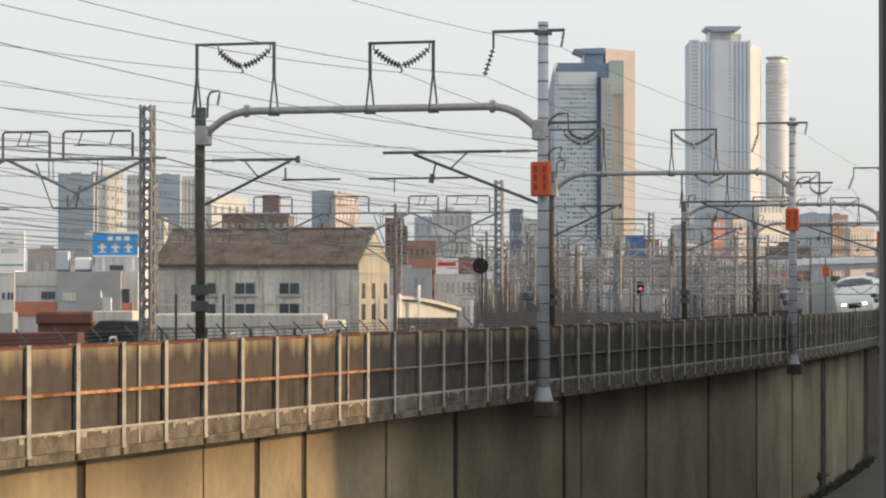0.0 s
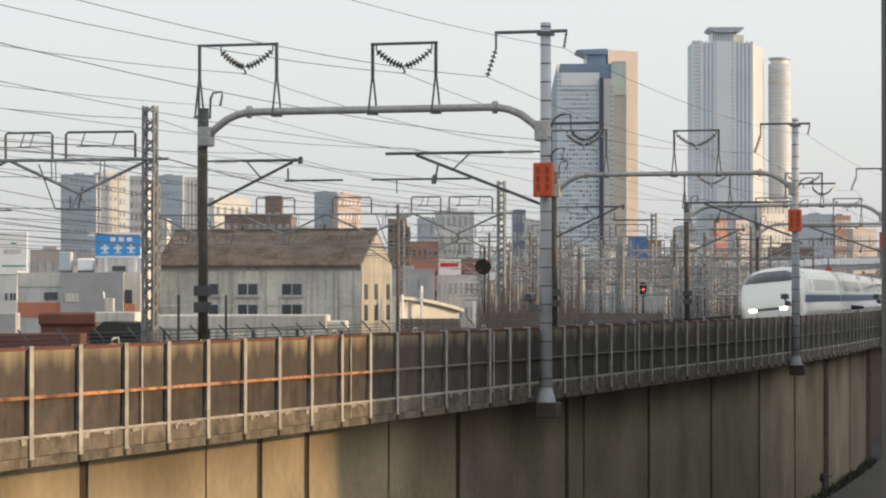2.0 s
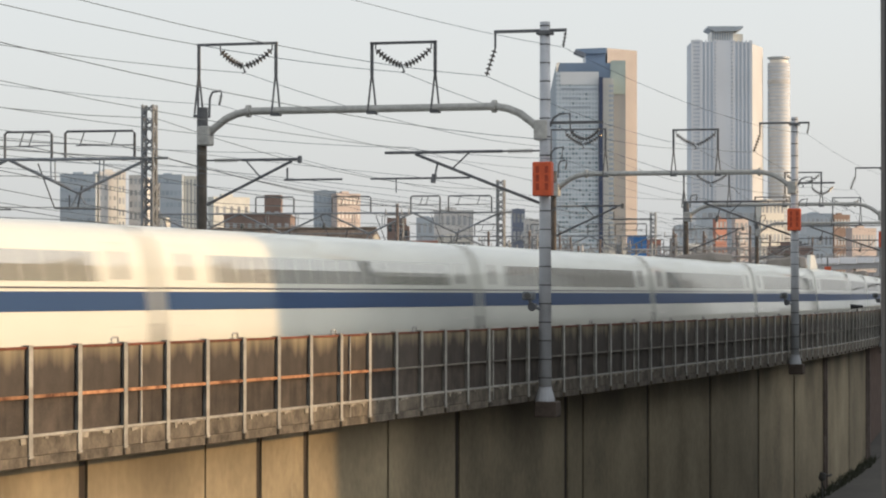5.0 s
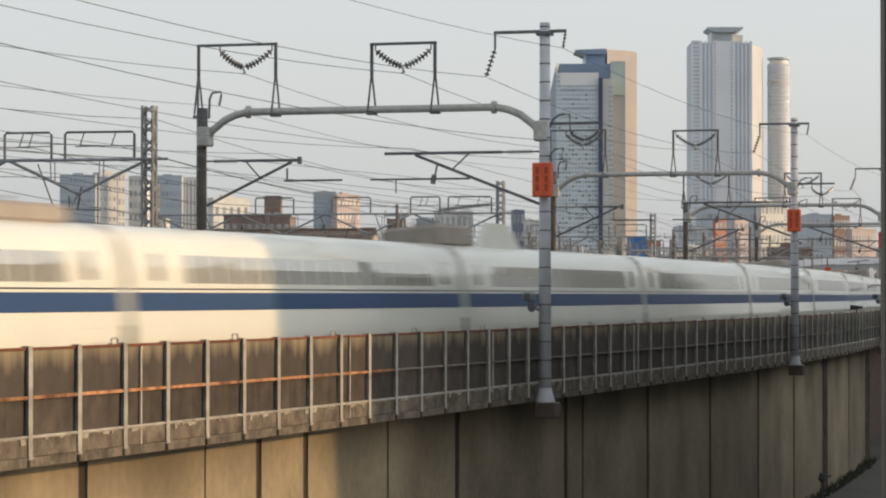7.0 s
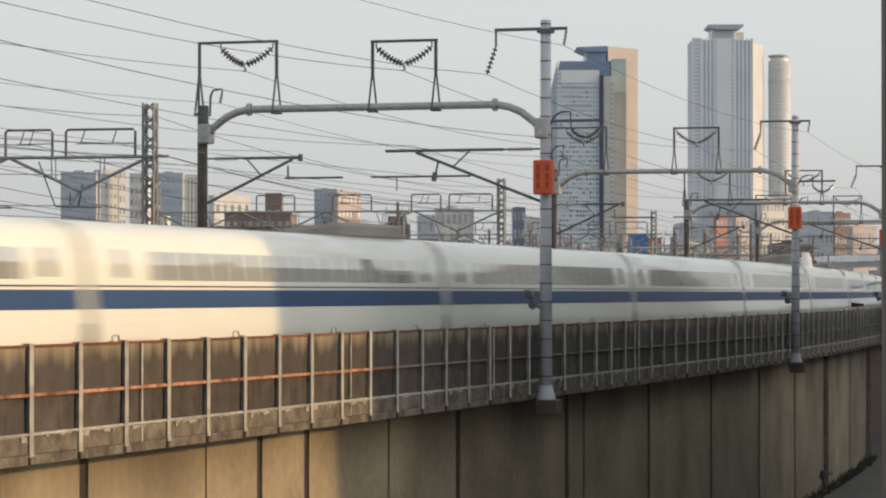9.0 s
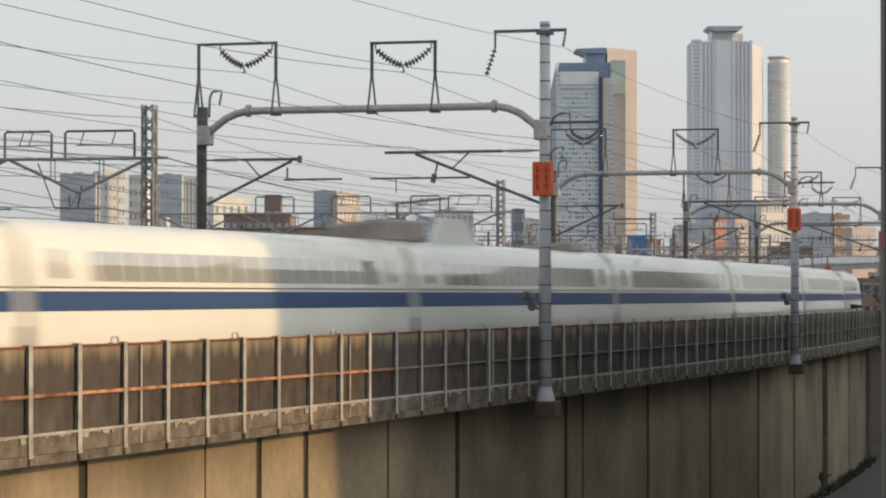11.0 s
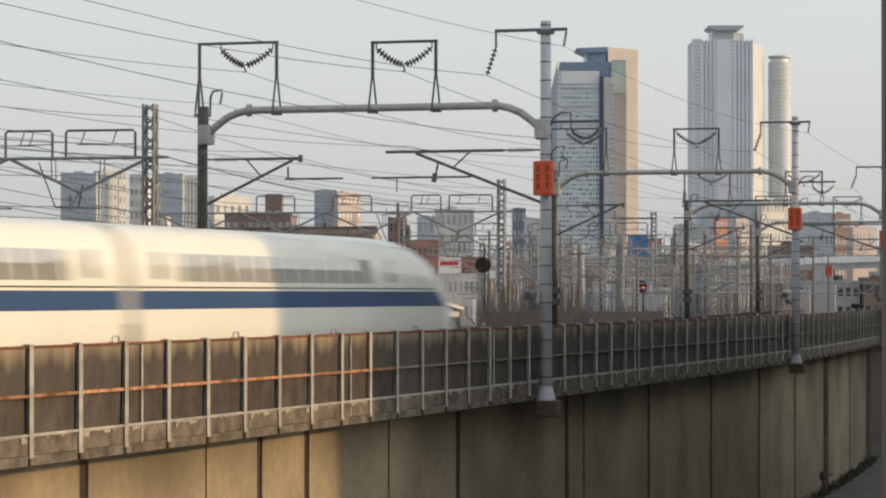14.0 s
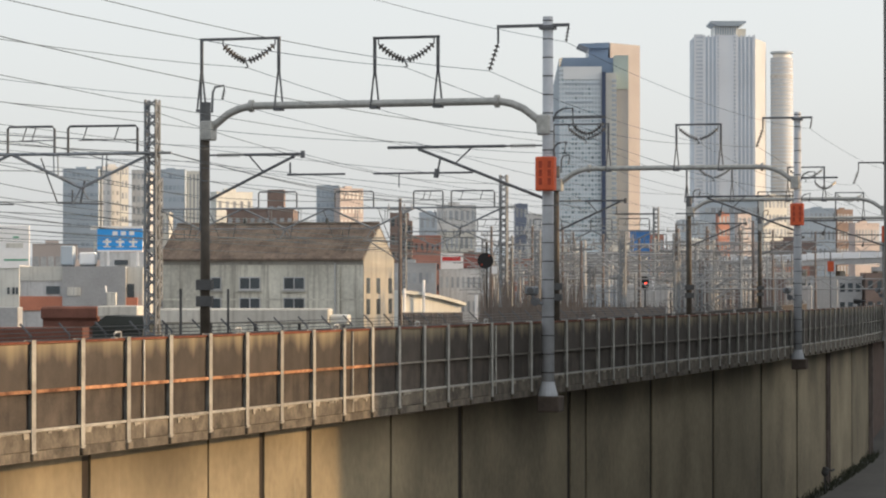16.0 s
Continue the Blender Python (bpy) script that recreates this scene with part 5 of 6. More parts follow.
def signs():
    D = 330
    ob = thing("blue_billboard", "blue rooftop billboard with white unreadable lettering", "billboard", pose(-40.19, D, 0))
    w = 5.19
    z0, z1 = 14.77, 17.24
    part("panel", bm_box(0, w, 0, 0.25, z0, z1), M_SIGNB, ob)
    part("top_rail", bm_box(-0.7, w, -0.1, 0.3, z1, z1 + 0.25), M_SIGNW, ob)
    part("bottom_rail", bm_box(0, w, -0.1, 0.3, z0 - 0.2, z0), M_SIGNW, ob)
    part("lamp_head", bm_box(-0.75, -0.1, -0.5, -0.1, z1 - 0.15, z1 + 0.3), M_SIGNW, ob)
    for i in range(3):
        x = 0.65 + i * 1.5
        part("letter_bar", bm_box(x, x + 0.95, -0.02, 0, z0 + 0.82, z0 + 1.1), M_SIGNW, ob)
        part("letter_bar", bm_box(x + 0.34, x + 0.62, -0.03, -0.001, z0 + 0.35, z0 + 1.35), M_SIGNW, ob)
        part("letter_bar", bm_box(x + 0.05, x + 0.9, -0.025, -0.002, z0 + 0.3, z0 + 0.45), M_SIGNW, ob)
    for i in range(3):
        x = 1.75 + i * 0.95
        part("letter_bar", bm_box(x, x + 0.6, -0.02, 0, z0 + 1.7, z0 + 2.15), M_SIGNW, ob)
    for x in (1.1, 4.5):
        part("leg", bm_box(x, x + 0.25, 0.02, 0.25, 12.98, z0 - 0.2), M_SIGNW, ob)
    ob = thing("white_billboard", "white rooftop billboard with a green line", "billboard", pose(-64.06, 400, 0))
    w = 5.90
    part("panel", bm_box(0, w, 0, 0.4, 13.54, 19.20, bevel=0.05), M_SIGNW, ob)
    part("green_line", bm_box(2.36, w - 0.2, -0.03, 0, 14.25, 14.48), M_SIGNG, ob)
    part("grey_bar", bm_box(2.60, w - 0.9, -0.03, 0, 16.06, 16.69), M_BEIGE, ob)
    part("green_bar", bm_box(3.62, w - 1.5, -0.035, 0, 17.39, 17.63), M_SIGNG, ob)
    for x in (1, w - 1):
        part("leg", bm_box(x, x + 0.3, 0.1, 0.4, 0, 13.54), M_STEEL, ob)
    ob = thing("red_white_sign", "white signboard with a red bar of lettering", "signboard", pose(-1.17, 540, 0))
    w = 4.25
    part("panel", bm_box(0, w, 0, 0.4, 13.11, 17.15), M_SIGNW, ob)
    part("red_bar", bm_box(0.3, w - 0.5, -0.05, 0, 15.66, 16.40), M_SIGNR, ob)
    part("leg", bm_box(w / 2, w / 2 + 0.4, 0.05, 0.35, 0, 13.11), M_STEEL, ob)


signs()


# ---- the rail yard's own overhead line ----
def lattice(bm, p, q, a, n, r=0.028):
    """A square lattice mast from p to q, side a, in n bays."""
    p, q = Vector(p), Vector(q)
    up = (q - p).normalized()
    e = up.cross(Vector((0, 1, 0))).normalized()
    if e.length < 0.5:
        e = Vector((1, 0, 0))
    f = up.cross(e)
    cs = [(e * i + f * j) * a / 2 for i, j in ((-1, -1), (1, -1), (1, 1), (-1, 1))]
    for c in cs:
        tube(bm, p + c, q + c, r * 1.5, n=4)
    for k in range(n):
        u, v = p.lerp(q, k / n), p.lerp(q, (k + 1) / n)
        for i in range(4):
            c, d = cs[i], cs[(i + 1) % 4]
            tube(bm, u + (c if k % 2 else d), v + (d if k % 2 else c), r, n=4)
    return bm


def truss_portal():
    """A lattice mast, a V-truss beam to the far mast and hanger frames on top: origin under the near mast, local x away to the far one."""
    ob = thing("truss_portal", "grey steel lattice portal of the rail yard", "overhead line portal", group="lattice portals of the yard")
    W, ZB, ZT = 27.0, 14.85, 16.4
    for x in (0, W):
        part("mast", lattice(bmesh.new(), (x, 0, 5.3), (x, 0, 18.8), 0.5, 30, 0.045), M_LATT, ob)
    b = bmesh.new()
    tube(b, (-0.9, 0, ZT), (W, 0, ZT), 0.07, n=6)
    for y in (-0.3, 0.3):
        tube(b, (0, y, ZT - 0.03), (W, y, ZT - 0.03), 0.04, n=4)
    n = 4
    for i in range(n):
        x0, x1 = W * i / n, W * (i + 1) / n
        xm = (x0 + x1) / 2
        tube(b, (x0, 0, ZT), (xm, 0, ZB), 0.075, n=5)
        tube(b, (x1, 0, ZT), (xm, 0, ZB), 0.075, n=5)
        for dx in (-1.2, -1.0, 1.1, 1.3):
            tube(b, (xm + dx, 0, ZB + 0.55), (xm + dx * 1.02, 0, ZT), 0.03, n=4)
        tube(b, (xm, 0, ZB), (xm + 0.4, 0, ZB - 0.75), 0.05, n=5)
        tube(b, (xm, 0, ZB), (xm - 0.35, 0, ZB - 0.5), 0.04, n=5)
    tube(b, (W * 0.35, 0, ZB), (W, 0, ZB), 0.04, n=5)
    beam = part("truss_beam", b, M_LATT, ob)
    for x0, x1 in ((0.7, 4.0), (4.65, 6.9), (10, 13), (16, 19)):
        f = bm_pipe([(x0, 0, ZT), (x0, 0, ZT + 1.15), (x0 + 0.1, 0, ZT + 1.25), (x1 - 0.1, 0, ZT + 1.25), (x1, 0, ZT + 1.15), (x1, 0, ZT)], 0.06, 6)
        tube(f, (x0 + 0.9, 0, ZT + 1.2), (x0 + 1.1, 0, ZT + 0.6), 0.03, n=5)
        tube(f, (x1 - 0.9, 0, ZT + 1.2), (x1 - 0.7, 0, ZT + 0.6), 0.03, n=5)
        tube(f, (x0, 0, ZT + 0.62), (x1 - 0.5, 0, ZT + 0.6), 0.025, n=5)
        part("hanger_frame", f, M_STEEL, beam)
    for x in (2.9, 7.2, 11.5, 16, 20.5, 24):
        v = bmesh.new()
        tube(v, (x + 0.5, 0, ZB - 0.7), (x + 0.3, 0, ZB + 0.3), 0.05, n=5)
        tube(v, (x + 0.9, 0, ZB - 0.1), (x + 0.9, 0, ZB - 0.8), 0.04, n=5)
        tube(v, (x - 0.6, 0, ZB - 0.75), (x + 1.6, 0, ZB - 0.7), 0.035, n=5)
        tube(v, (x + 1.6, 0, ZB - 0.7), (x + 2.4, 0, ZT - 0.2), 0.035, n=5)
        part("registration_arm", v, M_STEEL, beam)
    return ob


YX, YY, YH = -13.35, 130.0, 11.7   # line of the near masts and its heading


def yard(s, off=0.0):
    h = radians(YH)
    return YX + math.sin(h) * s - math.cos(h) * off, YY + math.cos(h) * s + math.sin(h) * off


tp = truss_portal()
for i, s in enumerate((0.0, 86.8, 173.6, 260.0, 347.0, -75.0)):
    x, y = yard(s)
    m = pose(x, y, 0, 0, 0, 180 - YH)
    if i == 0:
        tp.matrix_basis = m
    else:
        copy_thing(tp, m)
spans = (-75.0, 0.0, 86.8, 173.6, 260.0, 347.0, 420.0)
for off, z, r, sag in ((2.4, 14.2, .015, .7), (2.4, 13.0, .013, .1), (5.5, 16.95, .016, .9), (7, 14.2, .015, .7), (7, 13.0, .013, .1), (11.2, 14.2, .015, .7), (12, 16.95, .016, .9), (15.8, 14.1, .015, .7), (16, 12.95, .013, .1), (20.4, 14.2, .015, .7), (24.2, 14.1, .015, .7), (-.8, 16.4, .016, .8), (1.4, 17.0, .016, .9), (-.3, 18.2, .012, 1.0), (4.0, 15.6, .014, .8), (9.0, 15.4, .014, .8), (13.5, 15.5, .014, .8), (18.0, 15.3, .014, .8), (3.2, 13.6, .012, .3), (8.0, 13.6, .012, .3)):
    pts = []
    for a, b in zip(spans, spans[1:]):
        for i in range(8):
            f = i / 8
            pts.append((*yard(a + (b - a) * f, off), z - sag * 4 * f * (1 - f)))
    tagged(part("yard_wire", bm_pipe(pts, r * 1.35, 5), M_WIRE), "thin dark wire of the yard's overhead line", "wire", "wires over the yard")


def yard_pole(kind):
    mats = (M_PALEPOLE, M_BROWNPOLE, M_LATT)
    words2 = ("pale concrete yard pole with steel arms", "rust brown yard pole with steel arms", "grey lattice yard pole with steel arms")
    ob = thing("yard_pole", words2[kind], "pole", group="poles of the rail yard")
    top = (14.6, 16.2, 15.2)[kind]
    if kind == 2:
        part("mast", lattice(bmesh.new(), (0, 0, 5.3), (0, 0, top), 0.4, 18, 0.03), M_LATT, ob)
    else:
        part("mast", bm_pipe([(0, 0, 5.3), (0, 0, top)], [0.14, 0.10], 10), mats[kind], ob, smooth=True)
        part("mast_cap", bm_pipe([(0, 0, top), (0, 0, top + 0.05)], 0.13, 10), M_YSTEEL, ob)
    a = bmesh.new()
    tube(a, (0.1, 0, 13.4), (-2.6, 0, 13.5), 0.05, n=6)
    tube(a, (0, 0, 12.1), (-2.2, 0, 13.45), 0.05, n=6)
    tube(a, (-1.3, 0, 12.9), (-3.2, 0, 12.85), 0.04, n=6)
    part("cantilever", a, M_YSTEEL, ob)
    a = bmesh.new()
    box(a, -0.9, 0.9, -0.05, 0.05, top - 0.75, top - 0.63)
    for x in (-0.8, 0.8, 0.3):
        tube(a, (x, 0, top - 0.63), (x, 0, top - 0.3), 0.06, 0.03, n=6)
    part("cross_arm", a, M_YSTEEL, ob)
    return ob


yp = [yard_pole(k) for k in range(3)]
made = [False] * 3
rng = random.Random(21)
spots = [(-3.10, 190.0, 1), (20.77, 260.0, 1), (20.26, 240.0, 0), (26.66, 250.0, 1), (32.92, 290.0, 1), (38.49, 300.0, 1), (30.64, 300.0, 1), (8.02, 270.0, 1), (13.22, 300.0, 1)]
for i in range(190):
    d = rng.uniform(215, 470)
    u = rng.uniform(0.012, 0.152)
    u = min(u, 0.157 - 17 / d)
    spots.append((u * d, d, rng.choice((0, 0, 0, 1, 2))))
for x, y, k in spots:
    m = pose(x, y, 0.0 if (x, y, k) in spots[:9] else rng.uniform(-3.6, 0.0), 0, 0, rng.choice((0, 180)) - YH + rng.uniform(-8, 8))
    if not made[k]:
        yp[k].matrix_basis, made[k] = m, True
    else:
        copy_thing(yp[k], m)
# cross spans between yard poles
for i in range(36):
    d = 225 + i * 6.6
    x0 = rng.uniform(0.01, 0.09) * d
    w = rng.uniform(8, 22)
    z = rng.uniform(10.8, 14.4)
    b = bmesh.new()
    tube(b, (0, 0, z), (w, 0, z), 0.05, n=5)
    tube(b, (0, 0, z - 0.8), (w, 0, z - 0.8), 0.05, n=5)
    for k in range(int(w / 1.2)):
        tube(b, (k * 1.2, 0, z - 0.8 * (k % 2)), (k * 1.2 + 1.2, 0, z - 0.8 * ((k + 1) % 2)), 0.035, n=4)
    ob = thing("cross_beam", "pale steel cross beam on two posts over the sidings", "overhead line portal", pose(x0, d, 0, 0, 0, rng.uniform(-10, 4)), "cross beams of the yard")
    part("beam", b, M_YSTEEL, ob)
    for x in (0, w):
        part("post", bm_pipe([(x, 0, 5.3), (x, 0, z + 0.4)], 0.08, 8), M_PALEPOLE, ob)


def yard_ground():
    # pale elevated roadway beyond the yard
    road = bmesh.new()
    for zb, zt, y0, y1 in ((13.9, 14.9, 470, 482),):
        f = [road.verts.new(p) for p in ((38.5, y0, zb - 0.6), (79.2, y0, zb + 1.0), (79.2, y0, zt + 1.0), (38.5, y0, zt - 0.6))]
        g = [road.verts.new((v.co.x, y1, v.co.z)) for v in f]
        for i in range(4):
            road.faces.new((f[i], f[(i + 1) % 4], g[(i + 1) % 4], g[i]))
        road.faces.new(f)
        road.faces.new(g[::-1])
    ob = tagged(part("elevated_road", road, M_DGREY), "grey concrete elevated road beyond the yard", "road", kind="structure")
    for i in range(14):
        x = 38.6 + i * 2.9
        up = (x - 38.5) / 40.7 * 1.6
        part("barrier_panel", bm_box(x, x + 2.8, 469.7, 470.0, 14.25 + up, 15.35 + up, bevel=0.05), M_COOL, ob, "pale translucent noise barrier panel")
    for i in range(7):
        part("pier", bm_box(39.86 + i * 6.2, 40.67 + i * 6.2, 472, 478, 0, 13.3), M_CONC, ob)
    building(47.5, 56.0, 12.9, 462, 6, M_BROWN, "dark brown yard office under the elevated road", 7, 2, wide=0.6, tall=0.4, side=False, crown=False, z0=6)
    building(56.4, 66.5, 12.4, 460, 6, M_DGREY, "dark grey workshop under the elevated road", 8, 2, wide=0.6, tall=0.45, side=False, crown=False, z0=6)
    building(66.8, 74.0, 12.9, 458, 6, M_BROWN, "brown storehouse under the elevated road", 5, 2, wide=0.5, tall=0.4, side=False, crown=False, z0=6)
    # brushwood and low fence along the sidings
    bm = bmesh.new()
    r = random.Random(5)
    for i in range(2600):
        d = r.uniform(185, 330)
        u = r.uniform(0.013, 0.157 - 17 / d)
        h = r.uniform(0.8, 3.4)
        x = u * d
        tube(bm, (x, d, 5.3), (x + r.uniform(-.25, .25), d, 5.9 + h), 0.045, 0.02, n=3)
    for i in range(650):
        d = r.uniform(150, 215)
        x = r.uniform(0.012, min(0.05, 0.157 - 19 / d)) * d
        z = 5.3
        lean = r.uniform(-.5, .5)
        top = r.uniform(7.5, 11.2)
        tube(bm, (x, d, z), (x + lean, d + r.uniform(-.3, .3), top), 0.05, 0.015, n=3)
    tagged(part("brushwood", bm, M_RUSHES), "dry brown brushwood and stakes along the sidings", "brushwood", kind="stuff")
    part_f = tagged(part("yard_fence", bm_box(2.36, 13.82, 182, 182.2, 5.304, 9.10), M_RUSHES), "rusty brown fence along the yard", "fence", kind="structure")
    ob = thing("signal_pole", "stout brown concrete pole with steel bands", "pole", pose(18.45, 230, 0))
    mast = part("mast", bm_pipe([(0, 0, 5.3), (0, 0, 15.0), (0, 0, 15.1)], [0.21, 0.17, 0.12], 14), M_BROWNPOLE, ob, smooth=True)
    for z in (12.4, 13.9, 14.7):
        part("band", bm_pipe([(0, 0, z), (0, 0, z + 0.09)], 0.2, 14), M_YSTEEL, mast)
    # brown board fence before the cream hall, a white T post and an ochre slatted screen
    ob = thing("board_fence", "dark brown board fence before a cream hall", "fence", pose(-3.1, 200, 0))
    slat = None
    for i in range(24):
        if slat is None:
            slat = part("board", bm_box(0, 0.165, 0, 0.05, 5.3, 8.62), M_RUSHES, ob)
        else:
            again(slat, ob, pose(i * 0.175, 0, 0))
    part("rail", bm_box(0, 4.19, 0.05, 0.11, 8.2, 8.32), M_RUSHES, ob)
    ob = thing("marker_post", "white T-shaped marker post in the yard", "post", pose(2.15, 210, 0))
    part("upright", bm_box(-0.12, 0.12, -0.08, 0.08, 5.3, 9.85, bevel=0.02), M_SIGNW, ob)
    part("crossbar", bm_box(-0.6, 0.6, -0.1, 0.1, 9.85, 9.99, bevel=0.02), M_YSTEEL, ob)
    ob = thing("slatted_screen", "ochre slatted screen beside the sidings", "screen", pose(34.6, 320, 0))
    slat = None
    for i in range(8):
        if slat is None:
            slat = part("slat", bm_box(0, 0.17, 0, 0.08, 8.6, 11.1), mat("ochre painted board", (0.42, 0.30, 0.13), 0.8, spread=0.3), ob)
        else:
            again(slat, ob, pose(i * 0.26, 0, 0))
    part("base", bm_box(-0.1, 2.1, 0.09, 0.3, 5.3, 8.9), M_UNDER, ob)
    # container wagons
    for k, (xa, xb, za, zb, d, m, words3) in enumerate(((12.89, 16.97, 6.3, 10.66, 280, M_SLATEB, "blue grey container on a flat wagon"), (17.72, 22.09, 6.3, 10.78, 285, M_GREY, "grey container on a flat wagon"), (24.32, 30.46, 6.3, 10.34, 300, M_BROWN, "brown container on a flat wagon"), (32.82, 35.42, 6.3, 11.40, 300, M_BROWN, "brown ribbed container on a flat wagon"), (39.52, 42.21, 6.3, 11.38, 310, M_DGREY, "grey ribbed container on a flat wagon"), (36.13, 38.77, 6.3, 10.64, 305, M_GREY, "grey container on a flat wagon"))):
        ob = thing("container_wagon", words3, "wagon", pose(xa, d, 0), "wagons in the yard")
        part("container", bm_box(0, xb - xa, 0, 2.4, za, zb, bevel=0.05), m, ob)
        part("underframe", bm_box(0.1, xb - xa - 0.1, 0.2, 2.2, 5.3, za), M_UNDER, ob)
        for i in range(7):
            part("door_rib", bm_box((xb - xa) * (i + 0.5) / 7, (xb - xa) * (i + 0.5) / 7 + 0.08, -0.05, 0, za + 0.1, zb - 0.1), M_DGREY, ob)


yard_ground()


def signals():
    ob = thing("signal", "round black distant signal on a post", "railway signal", pose(2.37, 170, 0))
    part("post", bm_pipe([(0, 0, 5.3), (0, 0, 13.02)], 0.05, 8), M_BLACK, ob)
    part("disc", bm_pipe([(-0.1, -0.1, 11.92), (-0.1, 0.05, 11.92)], 0.47, 24), M_BLACK, ob)
    for x, z in ((-0.3, 11.69), (0.12, 12.22)):
        part("lens", bm_pipe([(x, -0.13, z), (x, -0.1, z)], 0.06, 10), M_REDMARK, ob)
    part("back_box", bm_box(0.28, 0.62, -0.05, 0.15, 11.15, 11.58), M_SIGNW, ob)
    ob = thing("signal", "black colour light signal showing red", "railway signal", pose(15.88, 230, 0))
    part("post", bm_pipe([(0, 0, 5.3), (0, 0, 11.21)], 0.06, 8), M_BLACK, ob)
    part("head", bm_pipe([(0, -0.12, 10.17), (0, -0.12, 10.31), (0, -0.12, 11.21), (0, -0.12, 11.35)], [0.2, 0.3, 0.3, 0.2], 14), M_BLACK, ob)
    part("red_lamp", bm_pipe([(0, -0.46, 10.72), (0, -0.4, 10.72)], 0.085, 14), M_SIGRED, ob, "lit red lamp")
    part("hood", bm_pipe([(0, -0.55, 10.90), (0, -0.4, 10.90)], 0.12, 10), M_BLACK, ob)
    part("white_plate", bm_box(0.55, 0.75, 0, 0.1, 10.13, 11.21), M_SIGNW, ob)
    ob = thing("wayside_tag", "red plate on a slim post", "sign", pose(34.74, 260, 0))
    part("post", bm_pipe([(0, 0.1, 5.3), (0, 0.1, 13.65)], 0.06, 8), M_STEEL, ob)
    part("plate", bm_box(-0.3, 0.3, -0.05, 0.04, 11.86, 12.78), M_RED, ob)
    # wall lantern at the foot of the retaining wall
    x, y = line(95.5, 0.25)
    ob = thing("wall_lamp", "dark hooded lamp on a post by the retaining wall", "lamp", pose(x, y, 0))
    part("post", bm_pipe([(0, 0, 0), (0, 0, 0.9)], 0.05, 8), M_BAND, ob)
    part("hood", bm_pipe([(0, 0, 0.9), (0, 0, 1.05), (0.05, 0, 1.3), (0.1, 0, 1.35)], [0.12, 0.2, 0.16, 0.05], 10), M_BAND, ob)
    part("arm", bm_pipe([(0.1, 0, 1.25), (0.35, 0.1, 1.15), (0.5, 0.3, 1.2)], 0.05, 6), M_BAND, ob)
    x, y = line(112.5, 0.12)
    ob = thing("loudspeaker", "small dark horn loudspeaker on the parapet rim", "loudspeaker", pose(x, y, 9.26, 0, 0, -20))
    part("stem", bm_pipe([(0, 0, 0), (0, 0, 0.2)], 0.03, 6), M_BAND, ob)
    part("horn", bm_pipe([(-0.35, -0.1, 0.3), (0.0, 0, 0.3), (0.3, 0.1, 0.3)], [0.14, 0.1, 0.06], 12), M_BLACK, ob)
    # rusty pipes down the wall
    for s, r in ((101.3, 0.07), (102.4, 0.05), (128.6, 0.07), (130.6, 0.1)):
        x, y = line(s, 0.78)
        o = part("drain_pipe", bm_pipe([(x, y, 0), (x, y, 6.9)], r, 8), M_BROWNPOLE)
        tagged(o, "rusty brown drain pipe on the retaining wall", "pipe", "pipes on the wall")
    # weeds along the foot
    bm = bmesh.new()
    r = random.Random(9)
    for i in range(900):
        s = r.uniform(60, 131)
        x, y = line(s, r.uniform(0.2, 0.85))
        h = r.uniform(0.1, 0.4)
        tube(bm, (x, y, 0), (x + r.uniform(-.2, .2), y + r.uniform(-.2, .2), h), 0.03, 0.008, n=3)
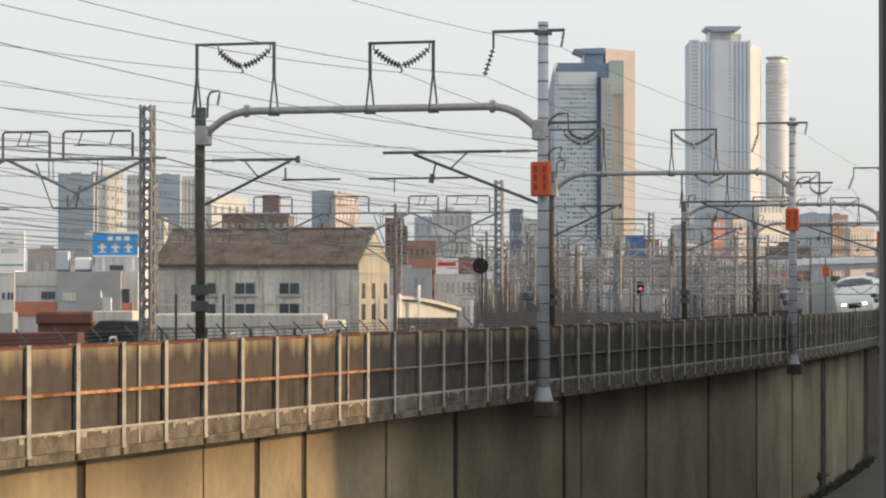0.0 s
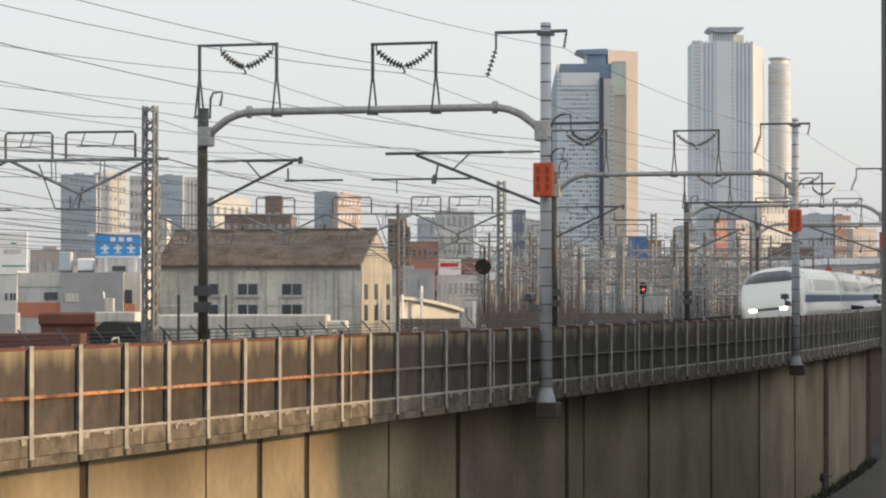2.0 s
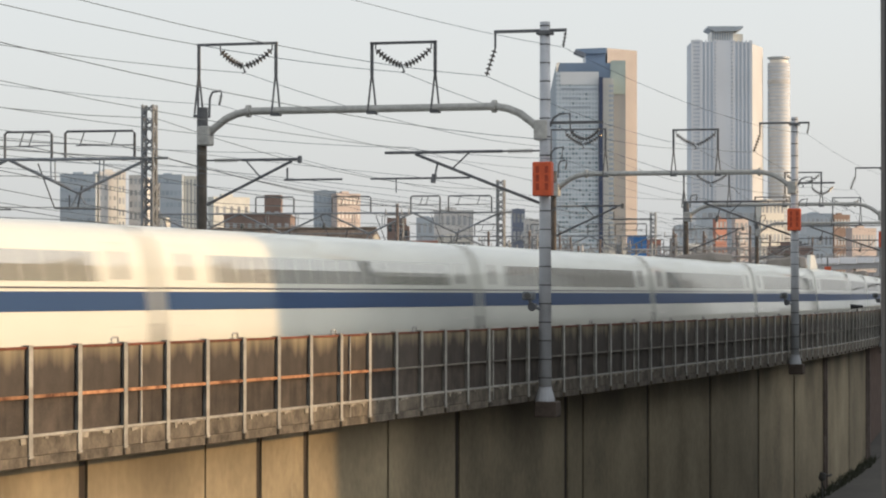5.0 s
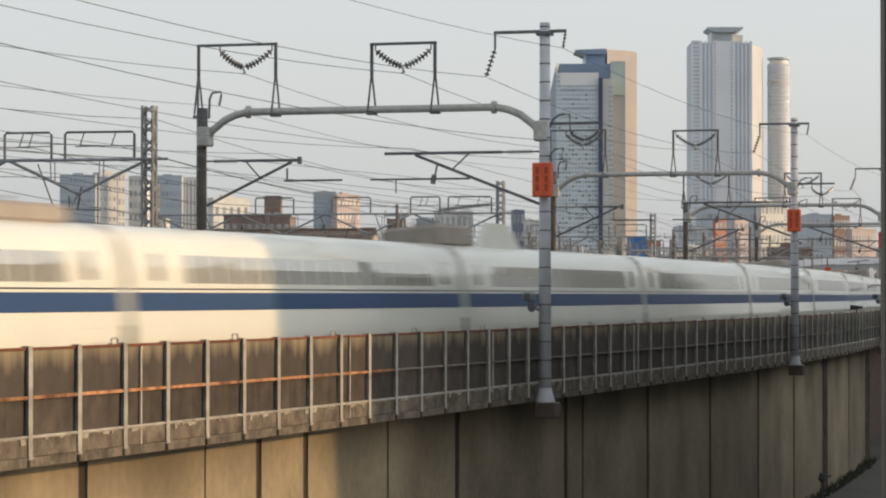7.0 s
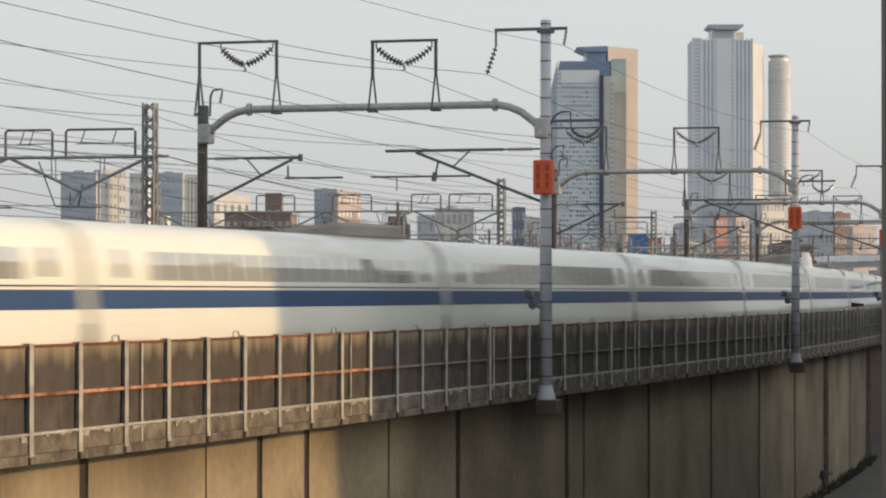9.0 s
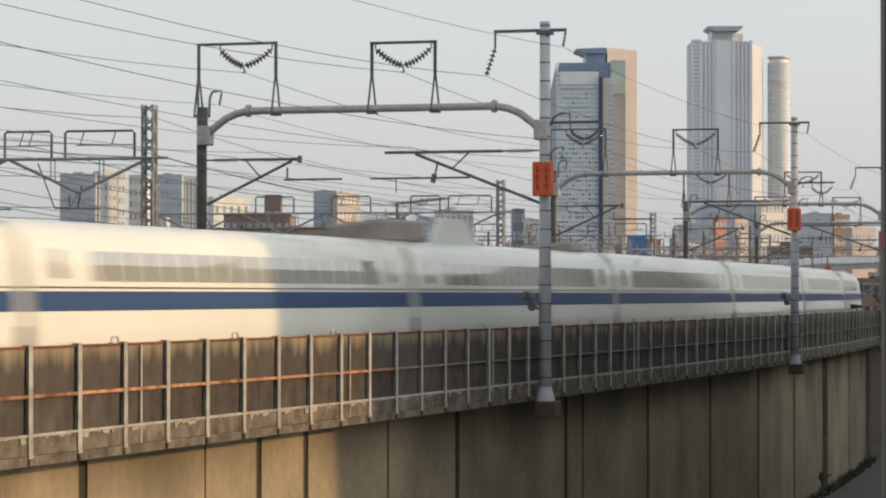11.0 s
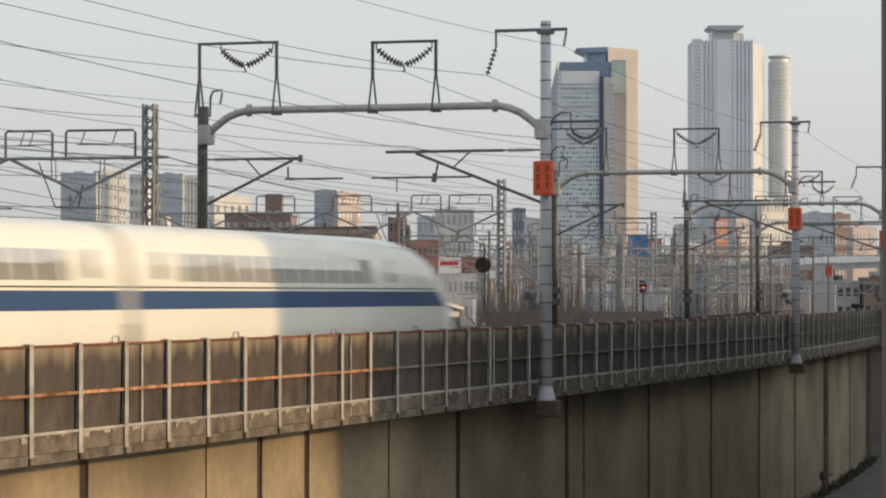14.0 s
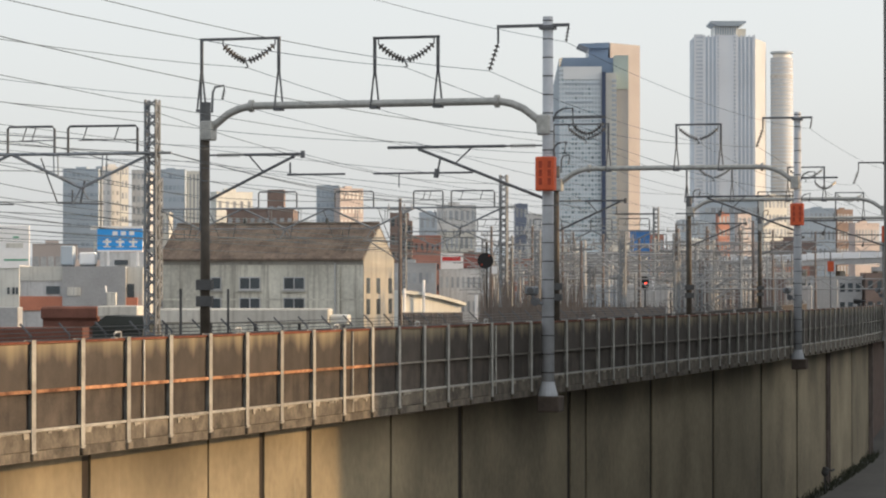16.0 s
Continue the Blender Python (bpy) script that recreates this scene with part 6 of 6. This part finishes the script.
    tagged(part("weeds", bm, mat("dull green weeds", (0.05, 0.055, 0.036), 0.9, spread=0.4)), "dull green weeds at the foot of the wall", "weeds", kind="stuff")


signals()


def near_side():
    """What closes the near side: buildings added out of view to shade and reflect, and the frame of the window."""
    M_OFF = mat("grey office concrete", (0.26, 0.26, 0.25), 0.85, spread=0.25, scale=0.1, fine=2, streak=0.4)
    # blocks out of view, placed so that their shadow falls on the viaduct
    building(0, 30, 37, 0, 46, M_OFF, "unseen tall grey building whose shadow falls on the viaduct", 6, 9, z0=3, name="office_building", side=False).matrix_basis = pose(90.0, 67.5, 0)
    building(0, 30, 28.6, 0, 47, M_OFF, "unseen grey building beside the viaduct, added to shade it", 6, 5, z0=3, name="depot_building", side=False).matrix_basis = pose(90.0, 113.6, 0)
    building(0, 30, 26.0, 0, 34, M_TAN, "unseen tan building beside the viaduct, added for shade", 6, 6, z0=3, name="office_building", side=False).matrix_basis = pose(90.0, 224.0, 0)
    # white facade added to pale the train window reflections and bounce light
    building(0, 30, 25.0, 0, 62, M_WHITE, "unseen white hall beside the viaduct, added for shade and pale reflections", 6, 3, z0=3, name="depot_building", side=False).matrix_basis = pose(90.0, 161.2, 0)
    # row added out of view to keep skylight off the retaining wall
    for i in range(5):
        d = 73.5 + i * 11.2
        h = (16.5, 16.0, 15.2, 14.0, 12.0)[i]
        building(0, 12, h, 0, 11.0, (M_OFF, M_BEIGE, M_GREY)[i % 3], "unseen plain house, added to dim the viaduct wall", 3, 3, z0=1, name="street_house", side=False, crown=False).matrix_basis = pose(0.16 * (d + 11) + 7.0, d, 0)
    fr = thing("window_frame", "dark metal frame of the window beside the camera", "window frame", pose(0, 0, 0))
    part("upright", bm_box(0.2309, 0.33, 1.5, 1.52, 9.0, 11.4, bevel=0.003), M_FRAME, fr)
    part("bottom_rail", bm_box(-1.2, 0.2307, 1.5, 1.52, 8.95, 9.4, bevel=0.006), M_FRAME, fr)
    part("top_rail", bm_box(-1.2, 0.2307, 1.5, 1.52, 11.0, 11.4, bevel=0.006), M_FRAME, fr)
    own = tagged(part("wall_own", bm_box(-6, 6, 1.2, 1.49, 0, 8.95), M_OFF), "grey wall of the building below the window", "wall", kind="structure")
    own = tagged(part("wall_behind", bm_box(-6, 6, -6.2, -6, 0, 12), M_OFF), "grey wall behind the window", "wall", kind="structure")


near_side()

motions()
